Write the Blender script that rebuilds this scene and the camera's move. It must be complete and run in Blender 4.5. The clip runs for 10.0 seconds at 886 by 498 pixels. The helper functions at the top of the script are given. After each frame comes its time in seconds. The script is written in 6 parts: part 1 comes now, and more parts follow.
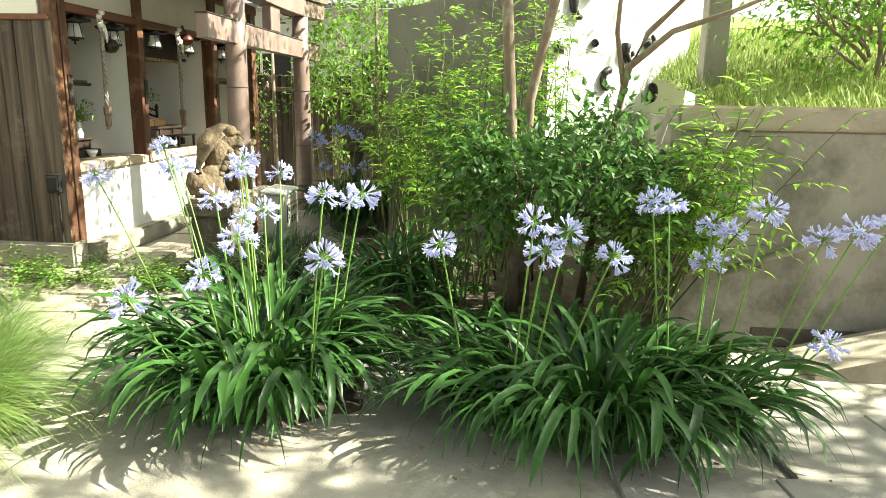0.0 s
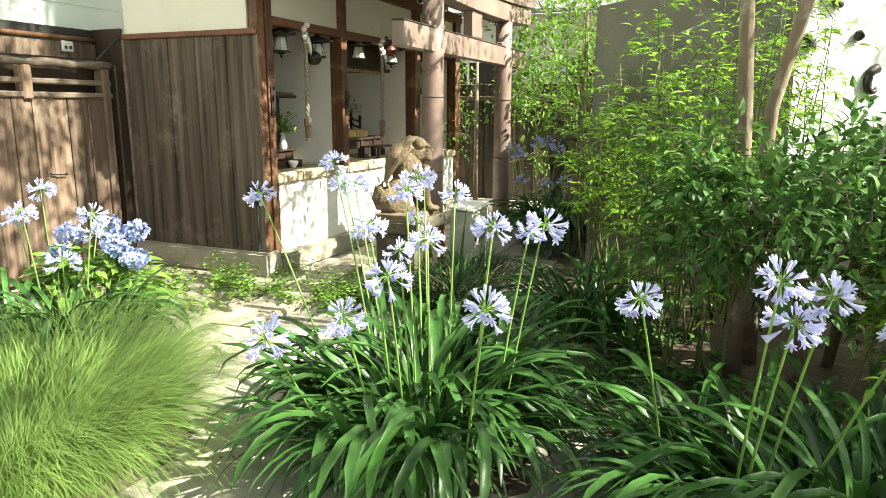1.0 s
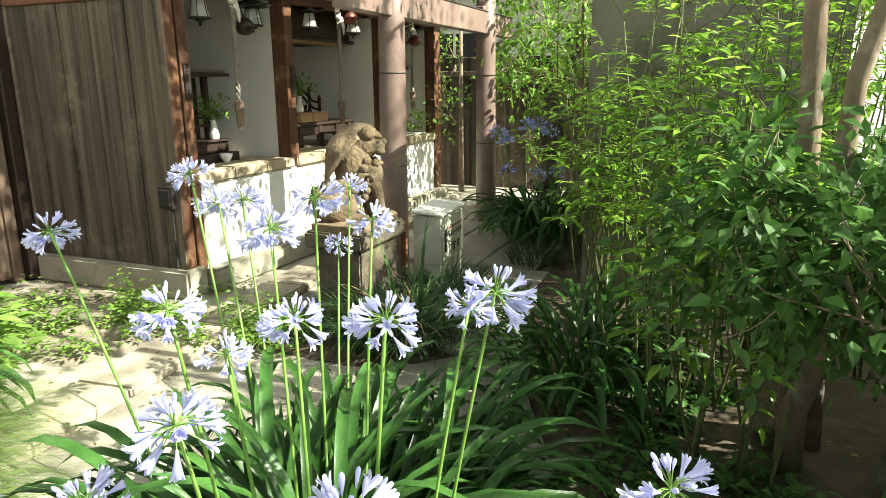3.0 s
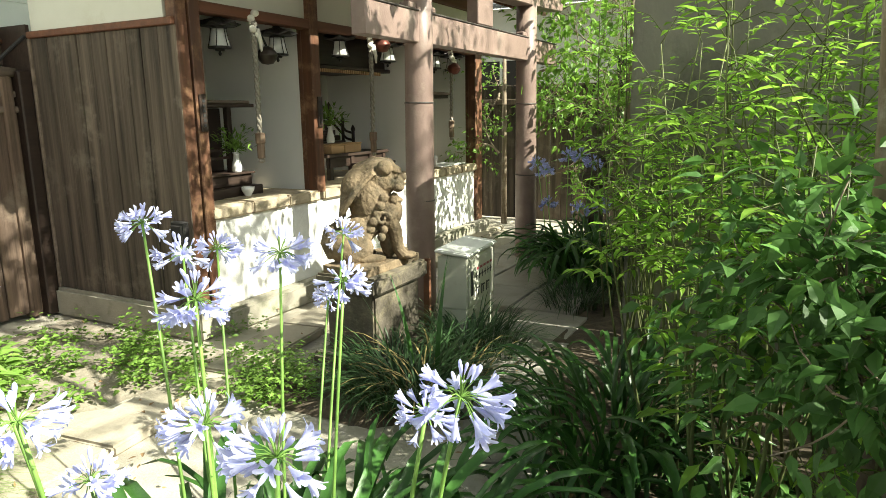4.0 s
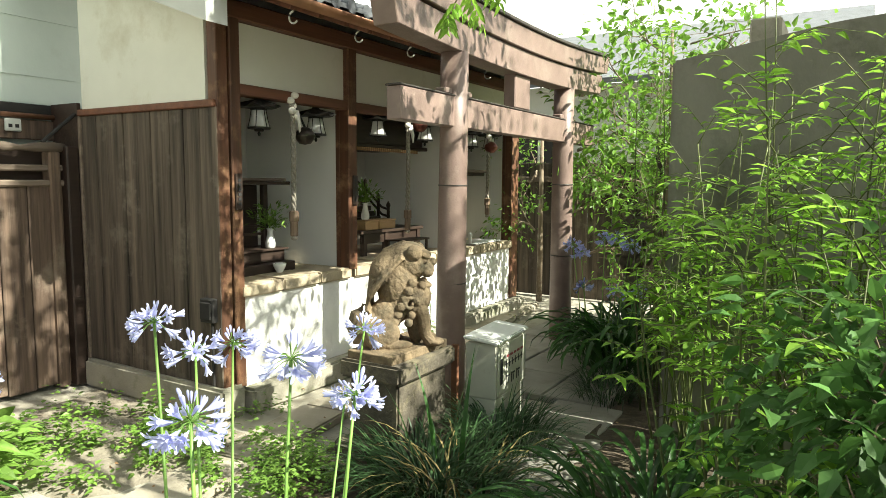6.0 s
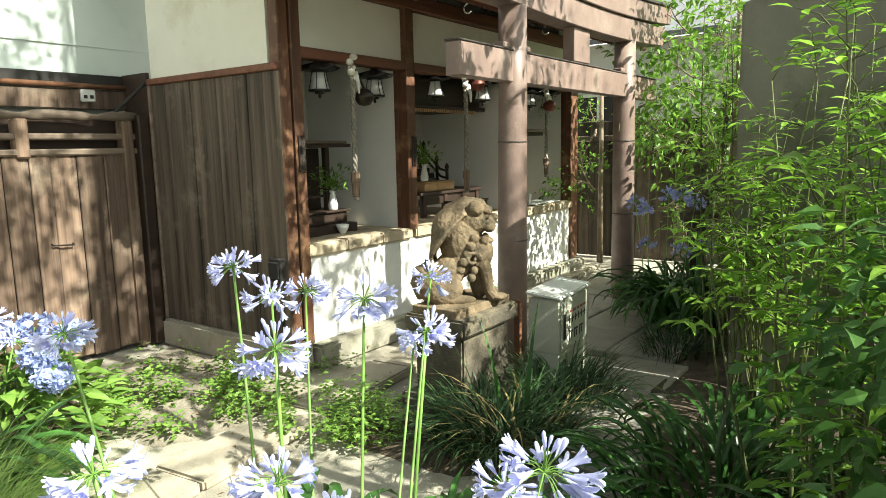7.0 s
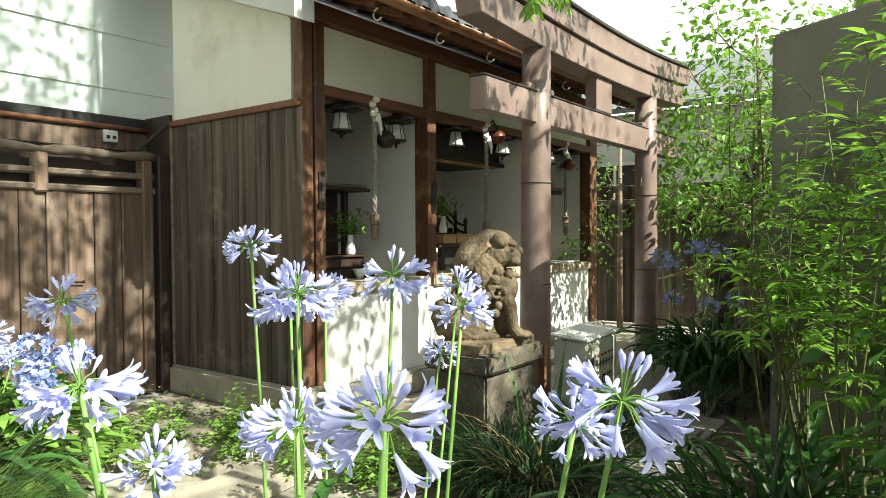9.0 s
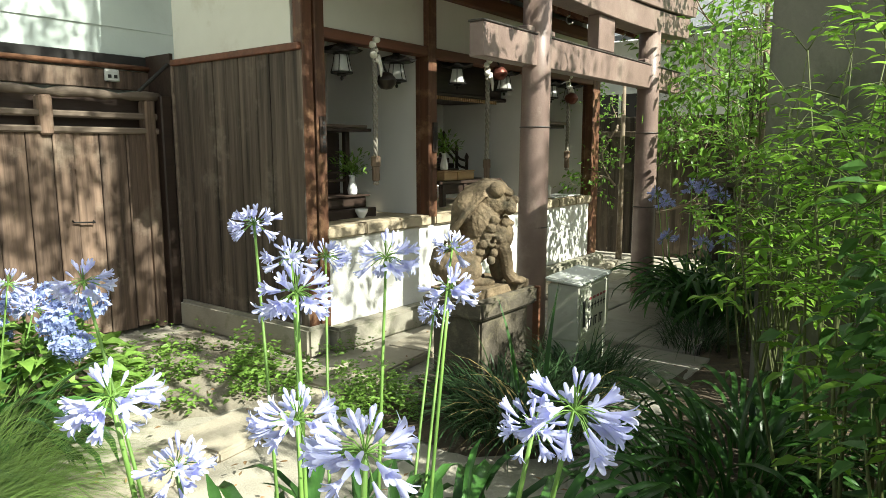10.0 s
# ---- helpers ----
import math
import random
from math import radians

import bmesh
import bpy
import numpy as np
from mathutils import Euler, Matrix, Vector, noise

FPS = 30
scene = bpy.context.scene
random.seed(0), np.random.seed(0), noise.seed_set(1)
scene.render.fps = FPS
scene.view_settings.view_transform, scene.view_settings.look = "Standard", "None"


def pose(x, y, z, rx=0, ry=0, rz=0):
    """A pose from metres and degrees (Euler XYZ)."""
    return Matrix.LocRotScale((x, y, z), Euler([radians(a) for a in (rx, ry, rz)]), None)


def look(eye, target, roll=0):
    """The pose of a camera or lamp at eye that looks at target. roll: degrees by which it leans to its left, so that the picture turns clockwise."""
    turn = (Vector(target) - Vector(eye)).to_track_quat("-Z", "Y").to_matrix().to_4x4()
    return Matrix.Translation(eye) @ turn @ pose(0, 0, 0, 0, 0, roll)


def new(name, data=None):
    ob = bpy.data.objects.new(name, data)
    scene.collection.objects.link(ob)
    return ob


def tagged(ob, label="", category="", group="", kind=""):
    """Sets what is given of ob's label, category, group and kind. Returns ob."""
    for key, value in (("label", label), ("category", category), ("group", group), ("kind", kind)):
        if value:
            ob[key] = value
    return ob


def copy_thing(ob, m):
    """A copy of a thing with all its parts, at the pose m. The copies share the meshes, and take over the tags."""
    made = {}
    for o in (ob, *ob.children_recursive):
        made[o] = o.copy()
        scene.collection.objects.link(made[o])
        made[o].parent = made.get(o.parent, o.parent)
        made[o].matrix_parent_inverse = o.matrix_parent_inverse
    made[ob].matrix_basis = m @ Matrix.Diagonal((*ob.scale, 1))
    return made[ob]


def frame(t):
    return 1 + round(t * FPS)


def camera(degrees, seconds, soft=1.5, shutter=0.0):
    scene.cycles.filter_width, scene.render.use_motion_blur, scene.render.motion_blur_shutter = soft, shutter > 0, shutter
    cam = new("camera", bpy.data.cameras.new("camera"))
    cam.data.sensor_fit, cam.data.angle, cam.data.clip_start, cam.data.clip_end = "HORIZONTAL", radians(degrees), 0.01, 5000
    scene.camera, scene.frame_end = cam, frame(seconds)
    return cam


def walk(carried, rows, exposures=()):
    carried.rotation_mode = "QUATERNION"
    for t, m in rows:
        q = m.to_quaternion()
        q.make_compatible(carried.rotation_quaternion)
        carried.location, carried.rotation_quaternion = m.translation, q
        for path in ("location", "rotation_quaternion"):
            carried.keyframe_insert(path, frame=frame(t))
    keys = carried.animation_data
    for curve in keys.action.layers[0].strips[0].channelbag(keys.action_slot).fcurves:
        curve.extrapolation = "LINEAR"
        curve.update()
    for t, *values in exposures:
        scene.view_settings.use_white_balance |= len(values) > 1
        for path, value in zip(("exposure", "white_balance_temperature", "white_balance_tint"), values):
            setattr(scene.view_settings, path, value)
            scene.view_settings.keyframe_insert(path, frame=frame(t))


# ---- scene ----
cam = camera(66.4, 10.0, soft=0.8)
PATH = [
    (0, (-0.031, 0.0, 1.382), (-0.209, 1.946, 0.957), 0.9),
    (0.5, (-0.055, 0.317, 1.387), (-0.623, 2.191, 0.978), -0.2),
    (1, (-0.073, 0.617, 1.388), (-0.83, 2.423, 0.981), 0.3),
    (1.5, (-0.201, 0.969, 1.364), (-0.805, 2.822, 0.914), 2.2),
    (2, (-0.276, 1.231, 1.349), (-0.887, 3.064, 0.833), 0.9),
    (2.5, (-0.247, 1.548, 1.379), (-1.014, 3.32, 0.858), 0.1),
    (2.7, (-0.242, 1.645, 1.408), (-0.999, 3.424, 0.897), -0.7),
    (3.8, (-0.289, 2.118, 1.392), (-1.133, 3.899, 1.048), -0.6),
    (4, (-0.234, 2.195, 1.424), (-1.148, 3.929, 1.026), -0.8),
    (4.5, (-0.208, 2.287, 1.451), (-1.208, 3.964, 1.017), 0.5),
    (5, (-0.241, 2.331, 1.524), (-1.242, 4.042, 1.26), 2.3),
    (5.2, (-0.237, 2.336, 1.535), (-1.252, 4.054, 1.393), 1.9),
    (6.3, (-0.247, 2.298, 1.513), (-1.289, 3.99, 1.288), -0.4),
    (6.5, (-0.242, 2.293, 1.51), (-1.341, 3.948, 1.281), -1.0),
    (7, (-0.255, 2.269, 1.45), (-1.412, 3.873, 1.156), -1.2),
    (7.5, (-0.293, 2.297, 1.324), (-1.452, 3.911, 1.095), 0.1),
    (8, (-0.355, 2.311, 1.208), (-1.505, 3.945, 1.131), -0.3),
    (8.5, (-0.381, 2.32, 1.168), (-1.543, 3.947, 1.132), -0.5),
    (9, (-0.381, 2.332, 1.165), (-1.575, 3.936, 1.116), -0.3),
    (9.5, (-0.361, 2.319, 1.206), (-1.572, 3.909, 1.13), -0.7),
    (10, (-0.285, 2.271, 1.333), (-1.48, 3.849, 1.045), -0.1),
]
walk(cam, [(t, look(eye, target, roll)) for t, eye, target, roll in PATH], exposures=[(0.0, 2.15, 6600, -2), (1.0, 2.05, 6600, -2), (2.5, 1.87, 6560, -2), (4.5, 1.69, 6450, -2), (7.5, 1.57, 6280, -2), (9.0, 1.4, 6200, -2), (10.0, 1.34, 6200, -2)])

# ---- light ----
world = bpy.data.worlds.new("sky")
scene.world = world
world.use_nodes = True
wn = world.node_tree
sky = wn.nodes.new("ShaderNodeTexSky")
sky.sky_type = "NISHITA"
sky.sun_disc = False
sky.sun_elevation = radians(41)
sky.sun_rotation = radians(88.3)
sky.air_density, sky.dust_density, sky.ozone_density = 0.7, 5.0, 1.0
wn.nodes["Background"].inputs[1].default_value = 0.056
haze = wn.nodes.new("ShaderNodeHueSaturation")
haze.inputs["Saturation"].default_value = 0.4
wn.links.new(sky.outputs[0], haze.inputs["Color"])
wn.links.new(haze.outputs[0], wn.nodes["Background"].inputs[0])
SUN = Vector((1.0, 0.03, 0.87)).normalized()
sun = new("sun", bpy.data.lights.new("sun", "SUN"))
sun.data.energy = 5.0
sun.data.angle = radians(0.42)
sun.data.color = (1.0, 0.93, 0.82)
sun.matrix_world = look(SUN * 30, (0, 0, 0))


# ---- materials ----
def M(name, col, col2=None, rough=0.7, scale=6.0, bump=0.15, bscale=60.0, stretch=(1, 1, 1), metal=0.0, trans=0.0,
      rand=0.0, stain=None, stain_scale=1.3, stain_at=0.6, spec=0.4, contrast=0.25):
    m = bpy.data.materials.new(name)
    m.use_nodes = True
    n, k = m.node_tree.nodes, m.node_tree.links
    bs = n["Principled BSDF"]
    tc = n.new("ShaderNodeTexCoord")
    mp = n.new("ShaderNodeMapping")
    mp.inputs["Scale"].default_value = stretch
    k.new(tc.outputs["Object"], mp.inputs[0])
    a = n.new("ShaderNodeTexNoise")
    a.inputs["Scale"].default_value = scale
    a.inputs["Detail"].default_value = 6
    a.inputs["Roughness"].default_value = 0.6
    k.new(mp.outputs[0], a.inputs[0])
    r = n.new("ShaderNodeValToRGB")
    r.color_ramp.elements[0].position = 0.5 - contrast
    r.color_ramp.elements[1].position = 0.5 + contrast
    r.color_ramp.elements[0].color = (*col, 1)
    r.color_ramp.elements[1].color = (*(col2 or [c * 0.75 for c in col]), 1)
    k.new(a.outputs[0], r.inputs[0])
    out = r.outputs[0]
    b = n.new("ShaderNodeTexNoise")
    b.inputs["Scale"].default_value = bscale
    b.inputs["Detail"].default_value = 4
    k.new(mp.outputs[0], b.inputs[0])
    if stain:
        s = n.new("ShaderNodeTexNoise")
        s.inputs["Scale"].default_value = stain_scale
        s.inputs["Detail"].default_value = 8
        s.inputs["Roughness"].default_value = 0.7
        k.new(tc.outputs["Object"], s.inputs[0])
        sr = n.new("ShaderNodeMapRange")
        sr.inputs[1].default_value, sr.inputs[2].default_value = stain_at - 0.08, stain_at + 0.1
        k.new(s.outputs[0], sr.inputs[0])
        mx = n.new("ShaderNodeMix")
        mx.data_type = "RGBA"
        mx.inputs[7].default_value = (*stain, 1)
        k.new(sr.outputs[0], mx.inputs[0])
        k.new(out, mx.inputs[6])
        out = mx.outputs[2]
    if rand:
        oi = n.new("ShaderNodeObjectInfo")
        ge = n.new("ShaderNodeNewGeometry")
        ad = n.new("ShaderNodeMath")
        ad.operation = "ADD"
        k.new(oi.outputs["Random"], ad.inputs[0])
        k.new(ge.outputs["Random Per Island"], ad.inputs[1])
        fr = n.new("ShaderNodeMath")
        fr.operation = "FRACT"
        k.new(ad.outputs[0], fr.inputs[0])
        mr = n.new("ShaderNodeMapRange")
        mr.inputs[3].default_value, mr.inputs[4].default_value = 1 - rand, 1 + rand
        k.new(fr.outputs[0], mr.inputs[0])
        hs = n.new("ShaderNodeHueSaturation")
        k.new(mr.outputs[0], hs.inputs["Value"])
        k.new(out, hs.inputs["Color"])
        out = hs.outputs[0]
    k.new(out, bs.inputs["Base Color"])
    rr = n.new("ShaderNodeMapRange")
    rr.inputs[3].default_value, rr.inputs[4].default_value = max(rough - 0.12, 0.03), min(rough + 0.12, 1)
    k.new(b.outputs[0], rr.inputs[0])
    k.new(rr.outputs[0], bs.inputs["Roughness"])
    bs.inputs["Metallic"].default_value = metal
    bs.inputs["Specular IOR Level"].default_value = spec
    if bump:
        bu = n.new("ShaderNodeBump")
        bu.inputs["Strength"].default_value = bump
        bu.inputs["Distance"].default_value = 0.01
        k.new(b.outputs[0], bu.inputs["Height"])
        k.new(bu.outputs[0], bs.inputs["Normal"])
    if trans:
        tr = n.new("ShaderNodeBsdfTranslucent")
        k.new(out, tr.inputs[0])
        ms = n.new("ShaderNodeMixShader")
        ms.inputs[0].default_value = trans
        k.new(bs.outputs[0], ms.inputs[1])
        k.new(tr.outputs[0], ms.inputs[2])
        k.new(ms.outputs[0], n["Material Output"].inputs[0])
    return m


VERT = (1, 1, 0.05)
ALONG = (1, 0.05, 1)
old_board = M("weathered_boards", (0.15, 0.115, 0.088), (0.03, 0.023, 0.018), 0.85, 17, 0.9, 70, (1, 1, 0.04), rand=0.4,
              stain=(0.2, 0.165, 0.13), stain_scale=2.5, stain_at=0.62, contrast=0.17)
post_wood = M("red_brown_post_wood", (0.165, 0.07, 0.036), (0.055, 0.027, 0.017), 0.6, 18, 0.3, 60, VERT, rand=0.15,
              stain=(0.3, 0.17, 0.09), stain_scale=5, stain_at=0.6)
beam_wood = M("red_brown_beam_wood", (0.19, 0.075, 0.04), (0.09, 0.04, 0.025), 0.6, 18, 0.3, 60, ALONG, rand=0.15)
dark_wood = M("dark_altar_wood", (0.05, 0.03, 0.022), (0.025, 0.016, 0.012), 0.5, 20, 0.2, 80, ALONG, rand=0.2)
pale_wood = M("pale_new_wood", (0.5, 0.33, 0.17), (0.36, 0.22, 0.11), 0.6, 20, 0.2, 80, ALONG, rand=0.1)
fence_wood = M("fence_boards", (0.23, 0.155, 0.11), (0.07, 0.046, 0.034), 0.85, 24, 0.8, 60, (1, 1, 0.04), rand=0.4, contrast=0.18,
               stain=(0.26, 0.2, 0.15), stain_scale=3, stain_at=0.6)
log_wood = M("grey_log_wood", (0.22, 0.17, 0.13), (0.09, 0.065, 0.05), 0.85, 14, 0.5, 50, ALONG, rand=0.2)
plaster = M("cream_plaster", (0.76, 0.74, 0.66), (0.69, 0.67, 0.59), 0.85, 3, 0.12, 120, stain=(0.58, 0.54, 0.43), stain_scale=1.6, stain_at=0.63)
white_plaster = M("white_base_plaster", (0.76, 0.74, 0.70), (0.66, 0.65, 0.62), 0.8, 6, 0.35, 90, stain=(0.52, 0.5, 0.45), stain_scale=2.2, stain_at=0.64)
inner_plaster = M("grey_inner_plaster", (0.84, 0.83, 0.81), (0.78, 0.77, 0.75), 0.85, 3, 0.1, 120)
sandstone = M("tan_ledge_stone", (0.52, 0.43, 0.30), (0.38, 0.31, 0.22), 0.8, 8, 0.4, 70, stain=(0.25, 0.21, 0.16), stain_scale=6, stain_at=0.6)
concrete = M("board_marked_concrete", (0.38, 0.35, 0.295), (0.25, 0.23, 0.19), 0.85, 3, 0.35, 60, (1, 1, 0.5), stain=(0.14, 0.13, 0.10), stain_scale=1.7, stain_at=0.55)
slab_m = M("dark_weathered_concrete", (0.235, 0.22, 0.19), (0.15, 0.14, 0.12), 0.88, 3, 0.4, 60, (1, 1, 0.4), stain=(0.09, 0.085, 0.07), stain_scale=1.4, stain_at=0.56)
coping = M("pale_concrete", (0.42, 0.37, 0.29), (0.31, 0.27, 0.21), 0.85, 5, 0.3, 80, stain=(0.2, 0.18, 0.13), stain_scale=3, stain_at=0.6)
plinth_m = M("mossy_plinth_concrete", (0.38, 0.35, 0.29), (0.26, 0.24, 0.19), 0.9, 5, 0.4, 70, stain=(0.15, 0.16, 0.09), stain_scale=4, stain_at=0.57)
stone = M("lichened_grey_stone", (0.13, 0.11, 0.083), (0.06, 0.05, 0.038), 0.9, 9, 0.8, 45, stain=(0.2, 0.17, 0.11), stain_scale=7, stain_at=0.58)
lion_m = M("lichened_carved_stone", (0.26, 0.19, 0.115), (0.09, 0.066, 0.043), 0.9, 10, 0.9, 40, stain=(0.07, 0.06, 0.04), stain_scale=6, stain_at=0.57)
soil = M("dark_garden_soil", (0.10, 0.075, 0.05), (0.045, 0.035, 0.025), 0.95, 12, 0.9, 40, stain=(0.16, 0.12, 0.08), stain_scale=5, stain_at=0.58)
dry_soil = M("dry_sandy_soil", (0.30, 0.265, 0.21), (0.2, 0.17, 0.13), 0.95, 9, 0.9, 40, stain=(0.12, 0.09, 0.06), stain_scale=4, stain_at=0.6)
paving = M("grey_paving_stone", (0.35, 0.325, 0.285), (0.25, 0.232, 0.205), 0.85, 5, 0.3, 110, rand=0.12, stain=(0.22, 0.2, 0.16), stain_scale=3, stain_at=0.6)
yard = M("sandy_yard_concrete", (0.44, 0.40, 0.33), (0.33, 0.30, 0.245), 0.9, 4, 0.45, 90, stain=(0.22, 0.2, 0.15), stain_scale=2.2, stain_at=0.58)
joint = M("dark_joint_earth", (0.13, 0.11, 0.085), (0.07, 0.06, 0.045), 0.95, 20, 0.5, 90)
torii_m = M("brown_painted_torii", (0.235, 0.165, 0.142), (0.15, 0.102, 0.087), 0.45, 5, 0.15, 80, rand=0.04, stain=(0.27, 0.21, 0.175), stain_scale=3, stain_at=0.62)
torii_cap = M("dark_torii_capping", (0.06, 0.048, 0.042), (0.035, 0.03, 0.026), 0.5, 8, 0.1, 80)
siding_m = M("pale_green_siding", (0.56, 0.62, 0.58), (0.50, 0.56, 0.53), 0.55, 3, 0.05, 60, stain=(0.46, 0.5, 0.46), stain_scale=1.5, stain_at=0.66)
tile_m = M("grey_roof_tile", (0.17, 0.175, 0.185), (0.10, 0.105, 0.115), 0.4, 9, 0.2, 60, rand=0.2)
copper = M("brown_copper_gutter", (0.30, 0.15, 0.085), (0.20, 0.10, 0.06), 0.35, 9, 0.1, 60, metal=0.5)
iron = M("black_cast_iron", (0.025, 0.024, 0.023), (0.04, 0.036, 0.032), 0.45, 20, 0.3, 60, metal=0.4)
bronze = M("dark_bronze_bell", (0.075, 0.06, 0.05), (0.04, 0.035, 0.03), 0.4, 12, 0.15, 70, metal=0.7)
red_bell = M("red_brown_copper_bell", (0.22, 0.07, 0.05), (0.12, 0.045, 0.035), 0.35, 12, 0.15, 70, metal=0.6)
milk = M("white_lantern_glass", (0.85, 0.84, 0.80), (0.78, 0.77, 0.72), 0.25, 6, 0.03, 60, trans=0.45)
grip_m = M("worn_brown_grip_wood", (0.26, 0.18, 0.125), (0.14, 0.095, 0.065), 0.7, 20, 0.3, 80, VERT)
rope_m = M("grey_straw_rope", (0.44, 0.40, 0.34), (0.17, 0.15, 0.12), 0.9, 60, 0.6, 200)
cloth = M("white_cotton_tie", (0.86, 0.82, 0.74), (0.7, 0.66, 0.58), 0.9, 30, 0.4, 150)
porcelain = M("white_porcelain", (0.82, 0.82, 0.80), (0.75, 0.75, 0.74), 0.2, 5, 0.02, 60)
box_m = M("cream_painted_steel_box", (0.60, 0.59, 0.50), (0.53, 0.52, 0.44), 0.45, 6, 0.06, 120, stain=(0.42, 0.38, 0.29), stain_scale=7, stain_at=0.68)
lid_m = M("pale_painted_steel_lid", (0.82, 0.82, 0.79), (0.76, 0.76, 0.73), 0.4, 6, 0.05, 120, stain=(0.5, 0.46, 0.38), stain_scale=6, stain_at=0.68)
ink = M("black_sign_ink", (0.02, 0.02, 0.022), (0.035, 0.035, 0.035), 0.6, 20, 0, 60)
red_ink = M("faded_red_sign_ink", (0.35, 0.07, 0.08), (0.28, 0.06, 0.07), 0.6, 20, 0, 60)
rust = M("rusty_post", (0.24, 0.10, 0.05), (0.13, 0.06, 0.035), 0.8, 14, 0.4, 70)
steel = M("galvanised_rail", (0.4, 0.38, 0.34), (0.3, 0.28, 0.25), 0.45, 10, 0.05, 60, metal=0.6)
grey_plastic = M("dark_grey_plastic", (0.02, 0.018, 0.017), (0.03, 0.027, 0.026), 0.8, 10, 0.05, 80)
pale_plastic = M("pale_grey_plastic", (0.6, 0.6, 0.57), (0.53, 0.53, 0.5), 0.5, 10, 0.03, 80)
white_wall = M("whitewashed_wall", (0.82, 0.82, 0.79), (0.74, 0.74, 0.71), 0.8, 4, 0.1, 80)
far_wall_m = M("pale_far_house_wall", (0.6, 0.6, 0.57), (0.5, 0.5, 0.48), 0.8, 2, 0.1, 50)
bark = M("smooth_grey_brown_bark", (0.24, 0.185, 0.13), (0.12, 0.09, 0.062), 0.85, 10, 0.5, 50, (1, 1, 0.3), stain=(0.32, 0.29, 0.23), stain_scale=6, stain_at=0.6)
cane_m = M("green_brown_cane", (0.12, 0.15, 0.045), (0.075, 0.075, 0.03), 0.6, 30, 0.2, 80, rand=0.3)
strap = M("glossy_strap_leaf", (0.062, 0.15, 0.03), (0.032, 0.088, 0.019), 0.36, 25, 0.12, 120, trans=0.25, rand=0.45, spec=0.4)
stem_m = M("pale_green_stem", (0.22, 0.37, 0.08), (0.15, 0.28, 0.06), 0.45, 20, 0.05, 80, trans=0.15, rand=0.15)
petal = M("pale_violet_blue_petal", (0.76, 0.76, 0.95), (0.54, 0.56, 0.91), 0.5, 45, 0.05, 90, trans=0.35, rand=0.14)
petal_blue = M("blue_petal", (0.52, 0.55, 0.86), (0.4, 0.43, 0.78), 0.55, 30, 0.05, 90, trans=0.3, rand=0.2)
purple = M("deep_violet_petal", (0.16, 0.13, 0.62), (0.12, 0.1, 0.5), 0.5, 30, 0.05, 90, trans=0.3)
hydrangea_m = M("blue_hydrangea_sepal", (0.30, 0.40, 0.72), (0.45, 0.47, 0.70), 0.6, 6, 0.05, 90, trans=0.25, rand=0.25)
fine_grass = M("fine_soft_grass", (0.26, 0.37, 0.10), (0.16, 0.27, 0.06), 0.5, 12, 0.0, 60, trans=0.35, rand=0.35)
lawn = M("sunny_bank_grass", (0.30, 0.36, 0.10), (0.19, 0.26, 0.06), 0.6, 5, 0.0, 60, trans=0.3, rand=0.35)
dark_grass = M("dark_tuft_grass", (0.06, 0.115, 0.042), (0.032, 0.068, 0.025), 0.45, 12, 0.0, 60, trans=0.2, rand=0.4)
straw = M("dry_straw_blade", (0.36, 0.28, 0.12), (0.25, 0.2, 0.08), 0.7, 12, 0.0, 60, trans=0.2, rand=0.2)
nandina_leaf = M("bright_green_leaflet", (0.3, 0.48, 0.065), (0.19, 0.37, 0.046), 0.42, 9, 0.05, 80, trans=0.6, rand=0.4)
camellia_leaf = M("dark_glossy_leaf", (0.1, 0.2, 0.045), (0.055, 0.13, 0.03), 0.5, 9, 0.05, 80, trans=0.35, rand=0.45, spec=0.3)
tree_leaf = M("tree_leaf", (0.2, 0.34, 0.05), (0.12, 0.25, 0.035), 0.4, 9, 0.05, 80, trans=0.5, rand=0.4)
weed_leaf = M("weed_leaf", (0.22, 0.35, 0.065), (0.13, 0.24, 0.042), 0.5, 9, 0.05, 80, trans=0.35, rand=0.4)
dead_leaf = M("dry_fallen_leaf", (0.28, 0.17, 0.08), (0.18, 0.11, 0.055), 0.8, 9, 0.1, 80, rand=0.4)

# emissive white for the sky sheets, which also add a little light
glow_m = bpy.data.materials.new("bright_haze")
glow_m.use_nodes = True
_b = glow_m.node_tree.nodes["Principled BSDF"]
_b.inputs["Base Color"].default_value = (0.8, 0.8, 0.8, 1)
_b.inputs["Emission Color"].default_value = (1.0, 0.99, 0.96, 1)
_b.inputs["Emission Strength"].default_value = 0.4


# ---- building helpers ----
WM = {}


def thing(name, loc=(0, 0, 0), label="", category="", group="", kind=""):
    e = new(name)
    e.empty_display_size = 0.1
    e.location = loc
    WM[e] = Matrix.Translation(loc)
    return tagged(e, label, category, group, kind)


def _link(name, me, parent, label):
    ob = new(name, me)
    if parent is not None:
        ob.parent = parent
        ob.matrix_parent_inverse = WM.get(parent, Matrix.Identity(4)).inverted()
    WM[ob] = Matrix.Identity(4)
    return tagged(ob, label)


def part(name, bm, material, parent, label="", smooth=False):
    """A bmesh in world coordinates as one mesh object under a thing or a part."""
    me = bpy.data.meshes.new(name)
    bm.normal_update()
    bm.to_mesh(me)
    bm.free()
    for m in material if isinstance(material, (list, tuple)) else (material,):
        me.materials.append(m)
    if smooth:
        me.polygons.foreach_set("use_smooth", [True] * len(me.polygons))
    return _link(name, me, parent, label)


